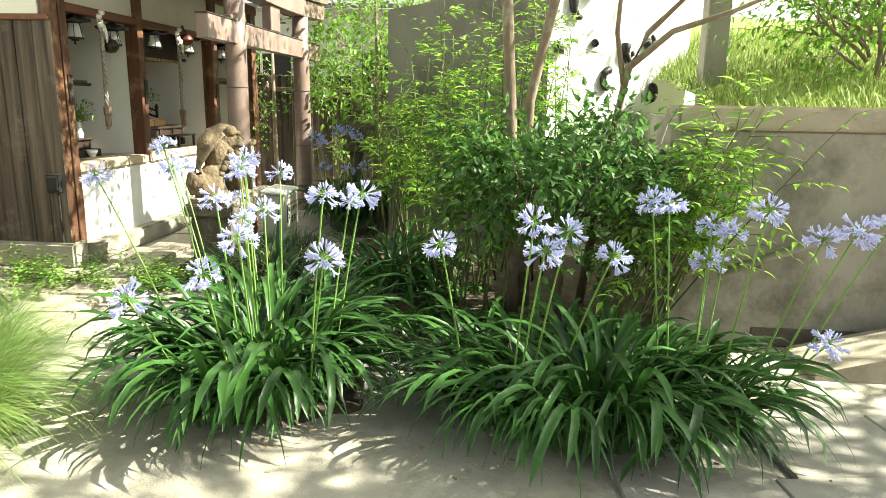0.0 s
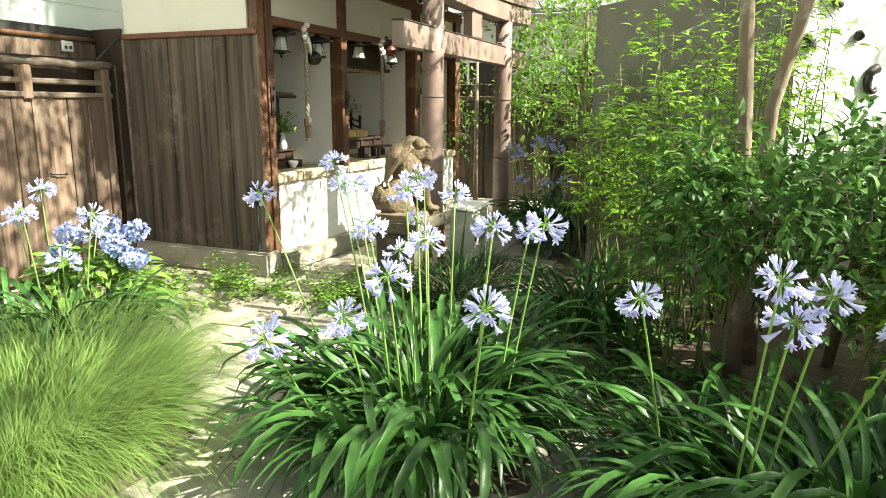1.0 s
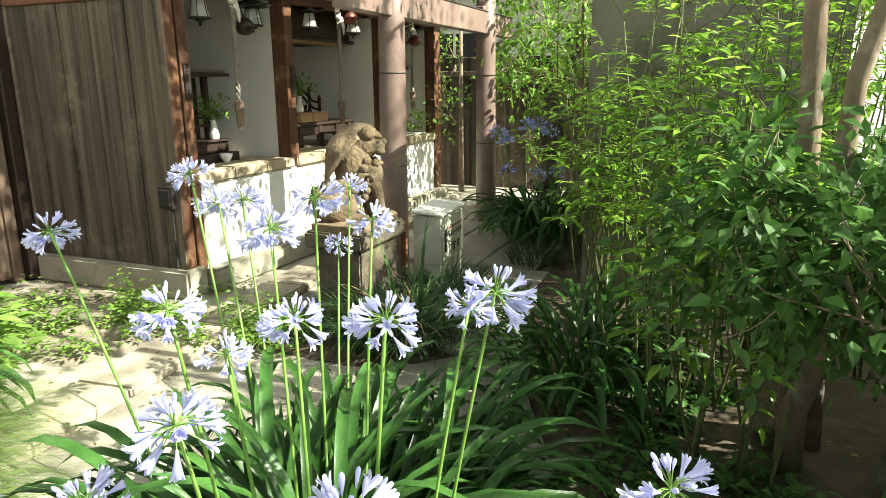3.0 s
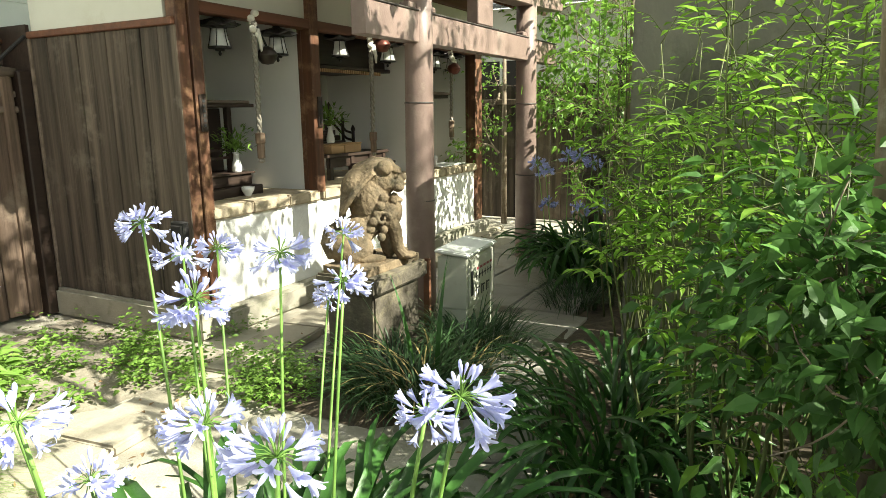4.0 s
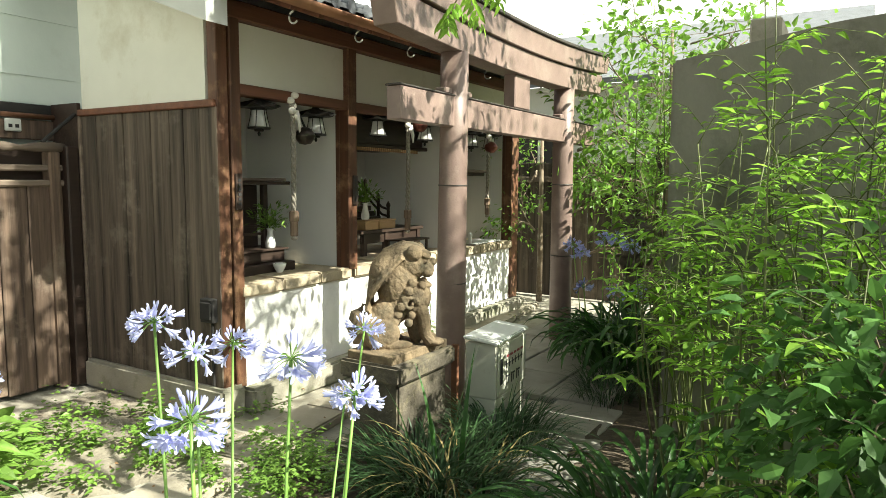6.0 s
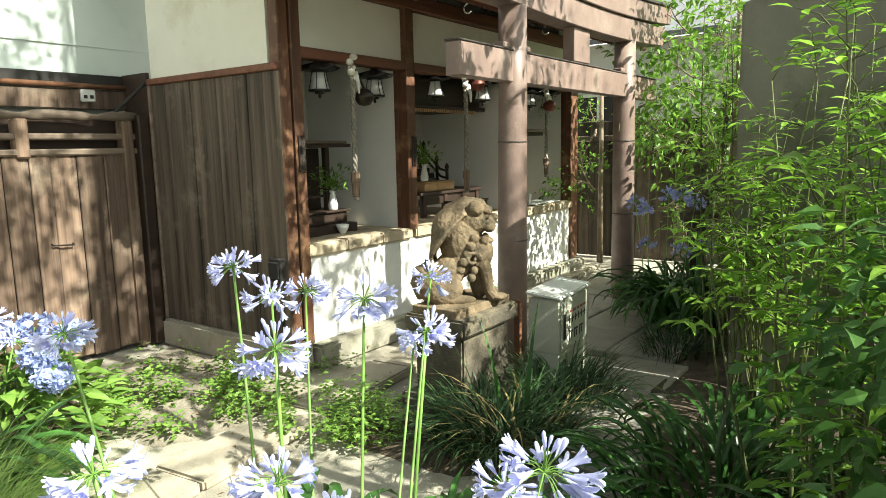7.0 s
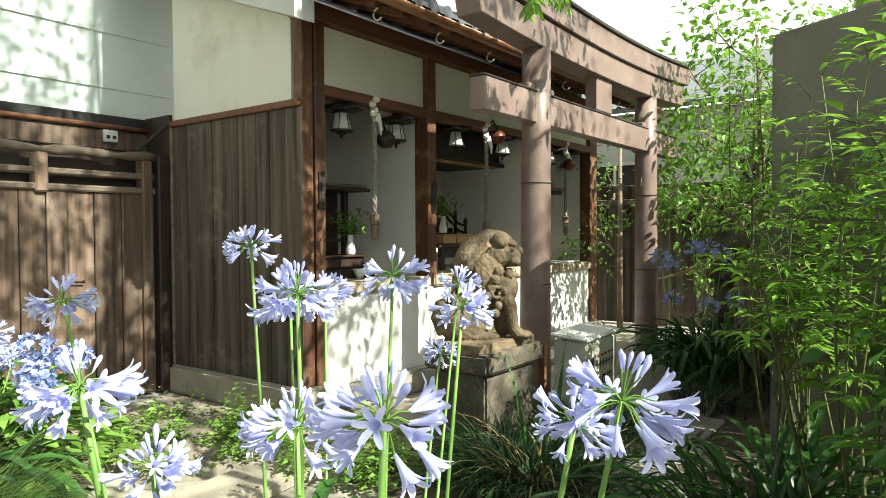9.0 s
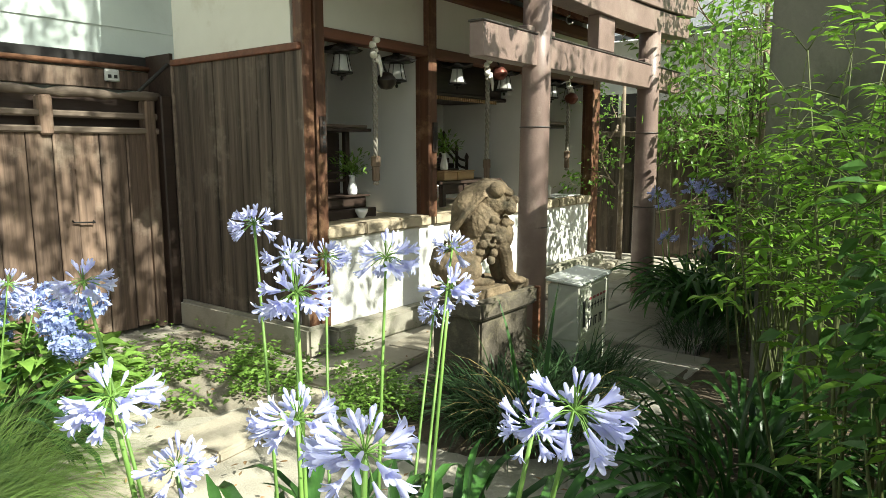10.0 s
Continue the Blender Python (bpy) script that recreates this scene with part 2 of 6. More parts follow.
def raw(name, verts, faces, material, parent=None, label="", smooth=False, slots=None):
    me = bpy.data.meshes.new(name)
    me.from_pydata([tuple(v) for v in verts], [], faces)
    for m in material if isinstance(material, (list, tuple)) else (material,):
        me.materials.append(m)
    if slots is not None:
        me.polygons.foreach_set("material_index", slots)
    if smooth:
        me.polygons.foreach_set("use_smooth", [True] * len(me.polygons))
    me.update()
    return _link(name, me, parent, label)


def bx(*boxes, bevel=0.006, m=None, segments=1):
    """Boxes given as (x0, x1, y0, y1, z0, z1), with bevelled edges."""
    bm = bmesh.new()
    for x0, x1, y0, y1, z0, z1 in boxes:
        mat = Matrix.LocRotScale(((x0 + x1) / 2, (y0 + y1) / 2, (z0 + z1) / 2), None, (abs(x1 - x0), abs(y1 - y0), abs(z1 - z0)))
        bmesh.ops.create_cube(bm, size=1, matrix=mat)
    if bevel:
        bmesh.ops.bevel(bm, geom=bm.edges[:], offset=bevel, segments=segments, affect="EDGES", clamp_overlap=True)
    if m is not None:
        bm.transform(m)
    return bm


def rings(profile, n=20, centre=(0, 0, 0), bm=None, closed=True, m=None):
    """A turned body from (radius, height) pairs."""
    bm = bm or bmesh.new()
    first = len(bm.verts)
    loops = []
    for r, z in profile:
        loops.append([bm.verts.new((centre[0] + r * math.cos(2 * math.pi * i / n), centre[1] + r * math.sin(2 * math.pi * i / n), centre[2] + z)) for i in range(n)])
    for a, b in zip(loops, loops[1:]):
        for i in range(n):
            bm.faces.new((a[i], a[(i + 1) % n], b[(i + 1) % n], b[i]))
    if closed:
        bm.faces.new(loops[0][::-1])
        bm.faces.new(loops[-1])
    if m is not None:
        bm.verts.ensure_lookup_table()
        for v in bm.verts[first:]:
            v.co = m @ v.co
    return bm


def tube(bm, pts, radii, n=8):
    """A tube along points, with a radius at each."""
    pts = [Vector(p) for p in pts]
    loops = []
    for i, p in enumerate(pts):
        d = (pts[min(i + 1, len(pts) - 1)] - pts[max(i - 1, 0)]).normalized()
        side = d.cross(Vector((0.31, 0.17, 0.93) if abs(d.z) < 0.9 else (1, 0, 0))).normalized()
        up = side.cross(d)
        r = radii[i] if isinstance(radii, (list, tuple)) else radii
        loops.append([bm.verts.new(p + r * (side * math.cos(2 * math.pi * j / n) + up * math.sin(2 * math.pi * j / n))) for j in range(n)])
    for a, b in zip(loops, loops[1:]):
        for j in range(n):
            bm.faces.new((a[j], a[(j + 1) % n], b[(j + 1) % n], b[j]))
    bm.faces.new(loops[0][::-1])
    bm.faces.new(loops[-1])
    return bm


def unit(v):
    return v / np.maximum(np.linalg.norm(v, axis=-1, keepdims=True), 1e-9)


def leaves_mesh(P, D, N, L, W, droop=0.25, fold=0.15):
    """Pointed leaves folded along the middle, with a drawn-out drooping tip."""
    P, D, N = np.asarray(P, float), unit(np.asarray(D, float)), np.asarray(N, float)
    S = unit(np.cross(D, N))
    N = unit(np.cross(S, D))
    L, W = np.asarray(L, float).reshape(-1, 1), np.asarray(W, float).reshape(-1, 1)
    m1 = P + D * L * 0.3 - N * L * droop * 0.08
    m2 = P + D * L * 0.62 - N * L * droop * 0.35
    tip = P + D * L * 0.97 - N * L * droop
    s1, s2 = S * W * 0.5, S * W * 0.33
    V = np.stack([P, m1 + s1 + N * W * fold, m1, m1 - s1 + N * W * fold, m2 + s2 + N * W * fold * 0.7, m2, m2 - s2 + N * W * fold * 0.7, tip], 1).reshape(-1, 3)
    F = []
    for i in range(len(P)):
        b = 8 * i
        F += [(b, b + 2, b + 1), (b, b + 3, b + 2), (b + 1, b + 2, b + 5, b + 4), (b + 2, b + 3, b + 6, b + 5), (b + 4, b + 5, b + 7), (b + 5, b + 6, b + 7)]
    return V, F


def blades_mesh(P, yaw, L, W, rise, arch, seg=5, twist=None):
    """Grass-like blades that rise from P and arch over in the direction yaw."""
    V, F = [], []
    for i in range(len(P)):
        h = np.array([math.cos(yaw[i]), math.sin(yaw[i]), 0.0])
        s = np.array([-math.sin(yaw[i]), math.cos(yaw[i]), 0.0])
        p, a = np.array(P[i], float), rise[i]
        b = len(V)
        for j in range(seg + 1):
            u = j / seg
            w = W[i] * (1 - u ** 2.2) * (0.6 + 0.4 * min(1, u * 4)) / 2
            if j == seg:
                V.append(p.copy())
            else:
                V += [p + s * w, p - s * w]
            a2 = rise[i] - arch[i] * u
            p = p + (h * math.cos(a2) + np.array([0, 0, 1.0]) * math.sin(a2)) * L[i] / seg
            if p[2] < 0.006:
                p[2] = 0.006 + 0.004 * (i % 3)
        for j in range(seg - 1):
            q = b + 2 * j
            F.append((q, q + 1, q + 3, q + 2))
        F.append((b + 2 * seg - 2, b + 2 * seg - 1, b + 2 * seg))
    return V, F


def merge(*parts):
    V, F, n = [], [], 0
    for v, f in parts:
        V.extend(v)
        F.extend([tuple(i + n for i in face) for face in f])
        n += len(v)
    return V, F


rng = np.random.default_rng(7)

# ---- ground ----
bm = bmesh.new()
bmesh.ops.create_grid(bm, x_segments=80, y_segments=80, size=60)
for v in bm.verts:
    d = max(abs(v.co.x), abs(v.co.y))
    v.co.z = -0.02 if d < 14 else -0.02 + 0.15 * noise.noise(v.co * 0.1)
tagged(part("ground", bm, yard, None), "sandy pale concrete yard around a small shrine", "ground", kind="structure")


def bed(name, outline, z, material, label, lumps=0.02, cell=0.07):
    """A low mound of earth inside a polygon."""
    xs, ys = [p[0] for p in outline], [p[1] for p in outline]

    def inside(x, y):
        hit = False
        for (ax, ay), (cx, cy) in zip(outline, outline[1:] + outline[:1]):
            if (ay > y) != (cy > y) and x < (cx - ax) * (y - ay) / (cy - ay) + ax:
                hit = not hit
        return hit

    nx, ny = int((max(xs) - min(xs)) / cell) + 2, int((max(ys) - min(ys)) / cell) + 2
    V, F = [], []
    ok = {}
    for i in range(nx):
        for j in range(ny):
            x, y = min(xs) + i * cell, min(ys) + j * cell
            wob = noise.noise(Vector((x * 3, y * 3, 5))) * 0.08
            ok[i, j] = inside(x + wob, y + wob)
            rim = sum(inside(x + a, y + b) for a, b in ((0.1, 0), (-0.1, 0), (0, 0.1), (0, -0.1))) / 4
            V.append((x, y, -0.025 + z * rim * ok[i, j] + lumps * (ok[i, j]) * (0.5 + noise.noise(Vector((x * 7, y * 7, 1))))))
    for i in range(nx - 1):
        for j in range(ny - 1):
            if ok[i, j] or ok[i + 1, j] or ok[i, j + 1] or ok[i + 1, j + 1]:
                F.append((i * ny + j, (i + 1) * ny + j, (i + 1) * ny + j + 1, i * ny + j + 1))
    return tagged(raw(name, V, F, material, None, "", True), label, "soil bed", kind="structure")


bed("planting_bed", [(-0.55, 3.3), (-1.05, 4.6), (-1.5, 5.6), (-1.5, 7.4), (-2.4, 8.1), (-2.4, 9.6), (-1.2, 9.9), (-1.1, 6.2), (1.0, 6.2), (1.3, 3.9), (1.0, 3.1), (-0.1, 3.05)], 0.05, soil, "dark leaf-strewn soil under the shrubs")
bed("weed_bed", [(-4.75, 4.6), (-4.3, 4.1), (-3.3, 4.0), (-3.2, 4.4), (-3.3, 5.12), (-4.9, 5.12)], 0.022, dry_soil, "brown soil under weeds beside the shrine wall", 0.012)
bed("clump_bed", [(-1.4, 2.75), (-1.0, 2.65), (-0.7, 2.85), (-0.75, 3.25), (-1.0, 3.8), (-1.5, 3.9), (-1.7, 3.2)], 0.03, soil, "dark soil under a flowering clump")
bed("tuft_bed", [(-2.75, 5.35), (-2.75, 4.7), (-2.0, 4.6), (-1.45, 5.0), (-1.75, 5.8), (-2.15, 5.75)], 0.03, soil, "dark soil at the foot of the lion pedestal")
bed("grass_bed", [(-2.9, 3.1), (-3.1, 2.1), (-2.5, 1.6), (-2.15, 1.7), (-2.05, 2.4), (-2.2, 2.8)], 0.03, soil, "dark soil under fine soft grass")
bed("border_bed", [(-5.0, 4.3), (-5.0, 2.4), (-3.5, 2.4), (-3.3, 3.2), (-3.6, 3.9)], 0.04, soil, "soil under hydrangeas along the fence")

# ---- shrine hall ----
hall = thing("shrine_hall", (-4.3, 7.4, 0), "small wooden shrine hall with boarded gable and three plastered altar bays", "shrine")
XF = -3.58
s_wall = part("gable_wall", bx((-5.0, -3.7, 5.215, 5.33, 0.18, 3.4), bevel=0), inner_plaster, hall)
part("plinth", bx((-5.03, -3.55, 5.14, 5.34, -0.02, 0.19), bevel=0.02, segments=2), plinth_m, hall, "mossy concrete plinth")
n = 9
edges = [-5.0 + 1.42 * (i + 0.12 * math.sin(i * 2.3)) / n for i in range(n + 1)]
edges[0], edges[-1] = -5.0, -3.585
belt = part("belt_rail", bx((-5.02, -3.6, 5.165, 5.212, 1.955, 2.0), bevel=0.006), beam_wood, s_wall)
gable = part("gable_plaster", bx((-4.99, -3.69, 5.19, 5.214, 2.0, 3.4), bevel=0), plaster, s_wall, "cream plastered upper gable wall")
part("corner_strip", bx((-5.025, -5.001, 5.17, 5.3, 0.19, 1.955), bevel=0.004), log_wood, s_wall)
part("switch_box", bx((-3.74, -3.62, 5.14, 5.186, 0.61, 0.765), (-3.73, -3.63, 5.128, 5.142, 0.63, 0.745), bevel=0.008), grey_plastic, hall, "dark plastic outdoor socket box")
part("conduit", tube(bmesh.new(), [(-3.66, 5.172, 0.62), (-3.66, 5.172, 0.2)], 0.009), grey_plastic, hall)

posts = [("p1", 5.19, 5.276, 0.16), ("p1b", 5.288, 5.372, 0.16), ("p2", 6.44, 6.545, 0.81), ("p3", 8.1, 8.25, 0.81), ("p4", 9.38, 9.56, 0.16)]
post_obs = {}
for key, a, b, z0 in posts:
    post_obs[key] = part("post", bx((-3.67, XF + (0.004 if key != "p1" else -0.004), a, b, z0, 2.52), bevel=0.006), post_wood, hall)
for key, y in (("p1b", 5.33), ("p2", 6.505), ("p3", 8.18)):
    pl = part("name_plaque", bx((XF + 0.006, XF + 0.02, y - 0.028, y + 0.028, 1.32, 1.55), bevel=0.004), dark_wood, post_obs[key], "small dark wooden plaque with worn writing")
    bars = bx(*[(XF + 0.019, XF + 0.023, y - 0.012, y + 0.012, 1.35 + 0.03 * i, 1.368 + 0.03 * i) for i in range(6)], bevel=0)
    part("writing", bars, ink, pl)
bays = [(5.372, 6.44), (6.545, 8.1), (8.25, 9.38)]
for i, (a, b) in enumerate(bays):
    part("lintel", bx((-3.68, XF, a, b, 2.045, 2.115), bevel=0.006), beam_wood, hall)
    part("upper_panel", bx((-3.665, -3.625, a, b, 2.115, 2.5), bevel=0), plaster, hall, "cream plaster panel over the bay")
    part("base_wall", bx((-3.75, -3.6, a - 0.05, b + 0.05, 0.15, 0.745), bevel=0.004), white_plaster, hall, "white plastered base wall")
    nblk = 3 if i != 1 else 4
    for j in range(nblk):
        c, d = a - 0.03 + (b - a + 0.06) * j / nblk, a - 0.03 + (b - a + 0.06) * (j + 1) / nblk - 0.004
        part("ledge_stone", bx((-3.95, XF + 0.012, c, d, 0.747, 0.83 + 0.004 * (j % 2)), bevel=0.012, segments=2), sandstone, hall)
    part("bay_floor", bx((-4.7, -3.951, a - 0.03, b + 0.03, 0.75, 0.828), bevel=0), sandstone, hall)
    part("bay_ceiling", bx((-4.7, -3.69, a, b, 2.5, 2.54), bevel=0), dark_wood, hall)
for a, b in ((6.45, 6.535), (8.11, 8.24), (9.4, 9.54)):
    part("partition_wall", bx((-4.7, -3.712, a, b, 0.75, 2.5), bevel=0), inner_plaster, hall)
    part("jamb", bx((-3.711, -3.671, a - 0.008, b + 0.008, 0.83, 2.5), bevel=0.004), post_wood, hall)
part("south_lining", bx((-4.7, -3.672, 5.331, 5.365, 0.83, 2.5), bevel=0), inner_plaster, hall)
part("back_wall", bx((-4.82, -4.7, 5.33, 9.55, 0.0, 3.1), bevel=0), inner_plaster, hall)
part("north_wall", bx((-5.0, -3.75, 9.42, 9.53, 0.0, 3.3), bevel=0), plaster, hall)
part("sill_kerb", bx((-3.76, -3.5, 5.36, 9.62, -0.02, 0.15), bevel=0.02, segments=2), plinth_m, hall, "weathered concrete sill below the base wall")
part("wall_plate", bx((-3.72, XF + 0.01, 5.19, 9.6, 2.505, 2.62), bevel=0.008), beam_wood, hall)

# roof: slope rises from the eave towards the ridge
EX, EZ, SL = -3.08, 2.55, 0.36


def roof_z(x):
    return EZ + (EX - x) * SL


bm = bmesh.new()
for y in (4.96, 10.1):
    for x, dz in ((EX, 0), (-5.3, 0), (-5.3, 0.05), (EX, 0.05)):
        bm.verts.new((x, y, roof_z(x) + dz))
bm.verts.ensure_lookup_table()
v = bm.verts
for f in ((0, 1, 2, 3), (7, 6, 5, 4), (0, 4, 5, 1), (1, 5, 6, 2), (2, 6, 7, 3), (3, 7, 4, 0)):
    bm.faces.new([v[i] for i in f])
roof = part("roof", bm, dark_wood, hall, "low tiled roof with dark boarded eaves")
verge = bmesh.new()
for y in (4.9, 5.05):
    for x, dz in ((EX - 0.24, -0.26), (-5.3, -0.26), (-5.3, -0.002), (EX - 0.24, -0.002)):
        verge.verts.new((x, y, roof_z(x) + dz))
verge.verts.ensure_lookup_table()
v = verge.verts
for f in ((0, 1, 2, 3), (7, 6, 5, 4), (0, 4, 5, 1), (1, 5, 6, 2), (2, 6, 7, 3), (3, 7, 4, 0)):
    verge.faces.new([v[i] for i in f])
part("verge", verge, far_wall_m, roof, "pale plastered roof verge")
for i in range(20):
    y = 5.12 + 0.25 * i
    m = Matrix.Translation((EX - 0.35, y, roof_z(EX - 0.35) - 0.03)) @ Matrix.Rotation(math.atan(SL), 4, "Y")
    part("rafter", bx((-0.33, 0.33, -0.022, 0.022, -0.028, 0.024), bevel=0.004, m=m), beam_wood, roof)
# tiles: one shared row of overlapping barrel tiles
bm = bmesh.new()
slope = math.atan(SL)
for j in range(9):
    s0 = 0.26 * j
    for r, tilt in ((0.042, 0.0),):
        loops = []
        for u in (s0, s0 + 0.27):
            rr = r if u == s0 else r * 0.86
            loops.append([bm.verts.new((-u * math.cos(slope), rr * math.cos(t), u * math.sin(slope) + rr * math.sin(t))) for t in [math.pi * k / 8 for k in range(9)]])
        for k in range(8):
            bm.faces.new((loops[0][k], loops[0][k + 1], loops[1][k + 1], loops[1][k]))
    c = [bm.verts.new((-u * math.cos(slope), w, u * math.sin(slope) - 0.004 + dz)) for u, dz in ((s0, 0.014), (s0 + 0.27, 0.0)) for w in (0.035, 0.12)]
    bm.faces.new((c[0], c[1], c[3], c[2]))
    d = [bm.verts.new((0.0 - s0 * math.cos(slope), w, s0 * math.sin(slope) - 0.02)) for w in (0.035, 0.12)]
    bm.faces.new((d[0], d[1], c[1], c[0]))
cap = [bm.verts.new((0.002, 0.046 * math.cos(2 * math.pi * k / 16), 0.004 + 0.046 * math.sin(2 * math.pi * k / 16))) for k in range(16)]
bm.faces.new(cap)
tile = part("tile_row", bm, tile_m, roof, "", True)
tile.data.polygons.foreach_set("use_smooth", [False] * len(tile.data.polygons))
tile.matrix_basis = Matrix.Translation((EX + 0.06, 5.02, roof_z(EX + 0.06) + 0.075))
for i in range(1, 33):
    t = tile.copy()
    scene.collection.objects.link(t)
    t.matrix_basis = Matrix.Translation((EX + 0.06, 5.02 + 0.155 * i, roof_z(EX + 0.06) + 0.075))
gut = bmesh.new()
prof = [(EX + 0.06 + 0.045 * math.cos(t), EZ - 0.005 + 0.045 * math.sin(t)) for t in [math.pi + math.pi * k / 10 for k in range(11)]]
prof += [(x * 0.92 + (EX + 0.06) * 0.08, z + 0.004) for x, z in prof[::-1]]
ga = [gut.verts.new((x, 5.08, z)) for x, z in prof]
gb = [gut.verts.new((x, 10.1, z)) for x, z in prof]
for i in range(len(prof)):
    j = (i + 1) % len(prof)
    gut.faces.new((ga[i], ga[j], gb[j], gb[i]))
gut.faces.new(ga[::-1])
gut.faces.new(gb)
gutter = part("gutter", gut, copper, roof, "brown copper eave gutter", True)
for i in range(8):
    y = 5.35 + 0.62 * i
    pts = [(EX - 0.02 + 0.035 * math.cos(t), y, EZ - 0.09 + 0.035 * math.sin(t)) for t in [math.pi * (0.5 + k / 7) for k in range(10)]]
    part("gutter_hook", tube(bmesh.new(), pts, 0.006, 6), far_wall_m, gutter, "", True)

# ---- fence with a plank gate ----
fence = thing("plank_fence", (-5.15, 3.9, 0), "weathered brown plank fence with a log top rail", "fence")
y = 2.0
k = 0
while y < 5.12:
    w = 0.165 + 0.03 * math.sin(k * 1.7)
    part("fence_board", bx((-5.13, -5.1 + 0.004 * (k % 3), y, min(y + w - 0.005, 5.14), 0.02 + 0.01 * (k % 2), 1.47), bevel=0.004), fence_wood, fence)
    y += w
    k += 1
for z0, z1, dx in ((1.455, 1.50, 0.03), (1.56, 1.605, 0.02)):
    part("rail", bx((-5.15, -5.1 + dx, 2.0, 5.15, z0, z1), bevel=0.01), log_wood, fence)
for y in (2.4, 3.35, 4.3, 5.02):
    part("fence_post", bx((-5.17, -5.06, y - 0.04, y + 0.04, 0.0 if y != 4.3 else 1.44, 1.7), bevel=0.012), fence_wood, fence)
log = bmesh.new()
pts = [(-5.09, 2.0 + 0.1 * i, 1.725 + 0.006 * math.sin(i * 1.3)) for i in range(32)]
tube(log, pts, [0.031 + 0.007 * math.sin(i * 2.4) + 0.006 * math.sin(i * 5.1) for i in range(32)], 12)
part("log_rail", log, log_wood, fence, "knobbly peeled log top rail", True)
# dark fillers added to give the gap beside the hall its shade
part("end_post", bx((-5.15, -5.02, 5.08, 5.17, 0.0, 1.74), bevel=0.01), dark_wood, fence)
part("gap_board", bx((-5.36, -5.03, 5.175, 5.2, 0.0, 2.05), bevel=0), dark_wood, fence)
# dark sheet added for the shade in the gap behind the rails
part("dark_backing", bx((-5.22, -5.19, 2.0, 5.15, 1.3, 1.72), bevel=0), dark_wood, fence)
part("latch", tube(bmesh.new(), [(-5.09, 4.42, 0.86), (-5.07, 4.42, 0.85), (-5.07, 4.56, 0.84), (-5.09, 4.56, 0.85)], 0.006), iron, fence, "small black iron latch")
part("brace", tube(bmesh.new(), [(-5.09, 4.95, 1.76), (-5.03, 5.16, 1.97)], 0.014), grey_plastic, fence)

# ---- neighbour house with siding ----
house = thing("neighbour_house", (-5.6, 3.5, 0), "neighbouring house with pale green horizontal siding", "house")
part("wall", bx((-6.2, -5.43, 0.5, 5.9, 0.0, 4.6), bevel=0), siding_m, house)
zs = [2.05, 2.25, 2.66, 3.07, 3.48, 3.89, 4.3]
for a, b in zip(zs, zs[1:]):
    bm = bmesh.new()
    vs = [bm.verts.new(p) for y in (0.5, 5.88) for p in ((-5.43, y, a), (-5.402, y, a), (-5.415, y, b), (-5.43, y, b))]
    for f in ((0, 1, 2, 3), (7, 6, 5, 4), (0, 4, 5, 1), (1, 5, 6, 2), (2, 6, 7, 3)):
        bm.faces.new([vs[i] for i in f])
    part("siding_board", bm, siding_m, house)
part("base_flashing", bx((-5.43, -5.36, 0.5, 5.88, 1.965, 2.045), bevel=0.006), grey_plastic, house, "dark metal flashing")
part("fascia_board", bx((-5.4, -5.34, 0.5, 5.88, 1.79, 1.93), bevel=0.006), fence_wood, house)
part("gutter_pipe", tube(bmesh.new(), [(-5.33, 0.5, 1.955), (-5.33, 5.88, 1.955)], 0.02), copper, house, "thin brown gutter pipe", True)
part("socket", bx((-5.34, -5.315, 4.83, 4.94, 1.84, 1.93), bevel=0.008), pale_plastic, house, "pale outdoor socket")
part("socket_hole", bx((-5.316, -5.312, 4.85, 4.875, 1.865, 1.89), (-5.316, -5.312, 4.895, 4.92, 1.865, 1.89), bevel=0), grey_plastic, house)

# ---- torii gate ----
TX, TY0, TY1 = -2.55, 6.28, 8.29
TC = (TY0 + TY1) / 2
torii = thing("torii_gate", (TX, TC, 0), "brown painted torii gate with dark capping before the hall", "torii gate")


def beam(name, y0, y1, z0, z1, x0, x1, rise, material, parent=None, label="", slant=0.0):
    bm = bmesh.new()
    loops = []
    steps = 24
    for i in range(steps + 1):
        y = y0 + (y1 - y0) * i / steps
        dz = rise * (2 * (y - TC) / (y1 - y0)) ** 2
        s = slant * (i - steps / 2) / (steps / 2) if i in (0, steps) else 0
        loops.append([bm.verts.new(p) for p in ((x0, y, z0 + dz), (x1, y, z0 + dz), (x1, y + s, z1 + dz), (x0, y + s, z1 + dz))])
    for a, b in zip(loops, loops[1:]):
        for k in range(4):
            bm.faces.new((a[k], a[(k + 1) % 4], b[(k + 1) % 4], b[k]))
    bm.faces.new(loops[0][::-1])
    bm.faces.new(loops[-1])
    bmesh.ops.recalc_face_normals(bm, faces=bm.faces[:])
    bmesh.ops.bevel(bm, geom=[e for e in bm.edges if e.calc_face_angle(0) > 0.6], offset=0.005, segments=1, affect="EDGES")
    return part(name, bm, material, parent or torii, label)


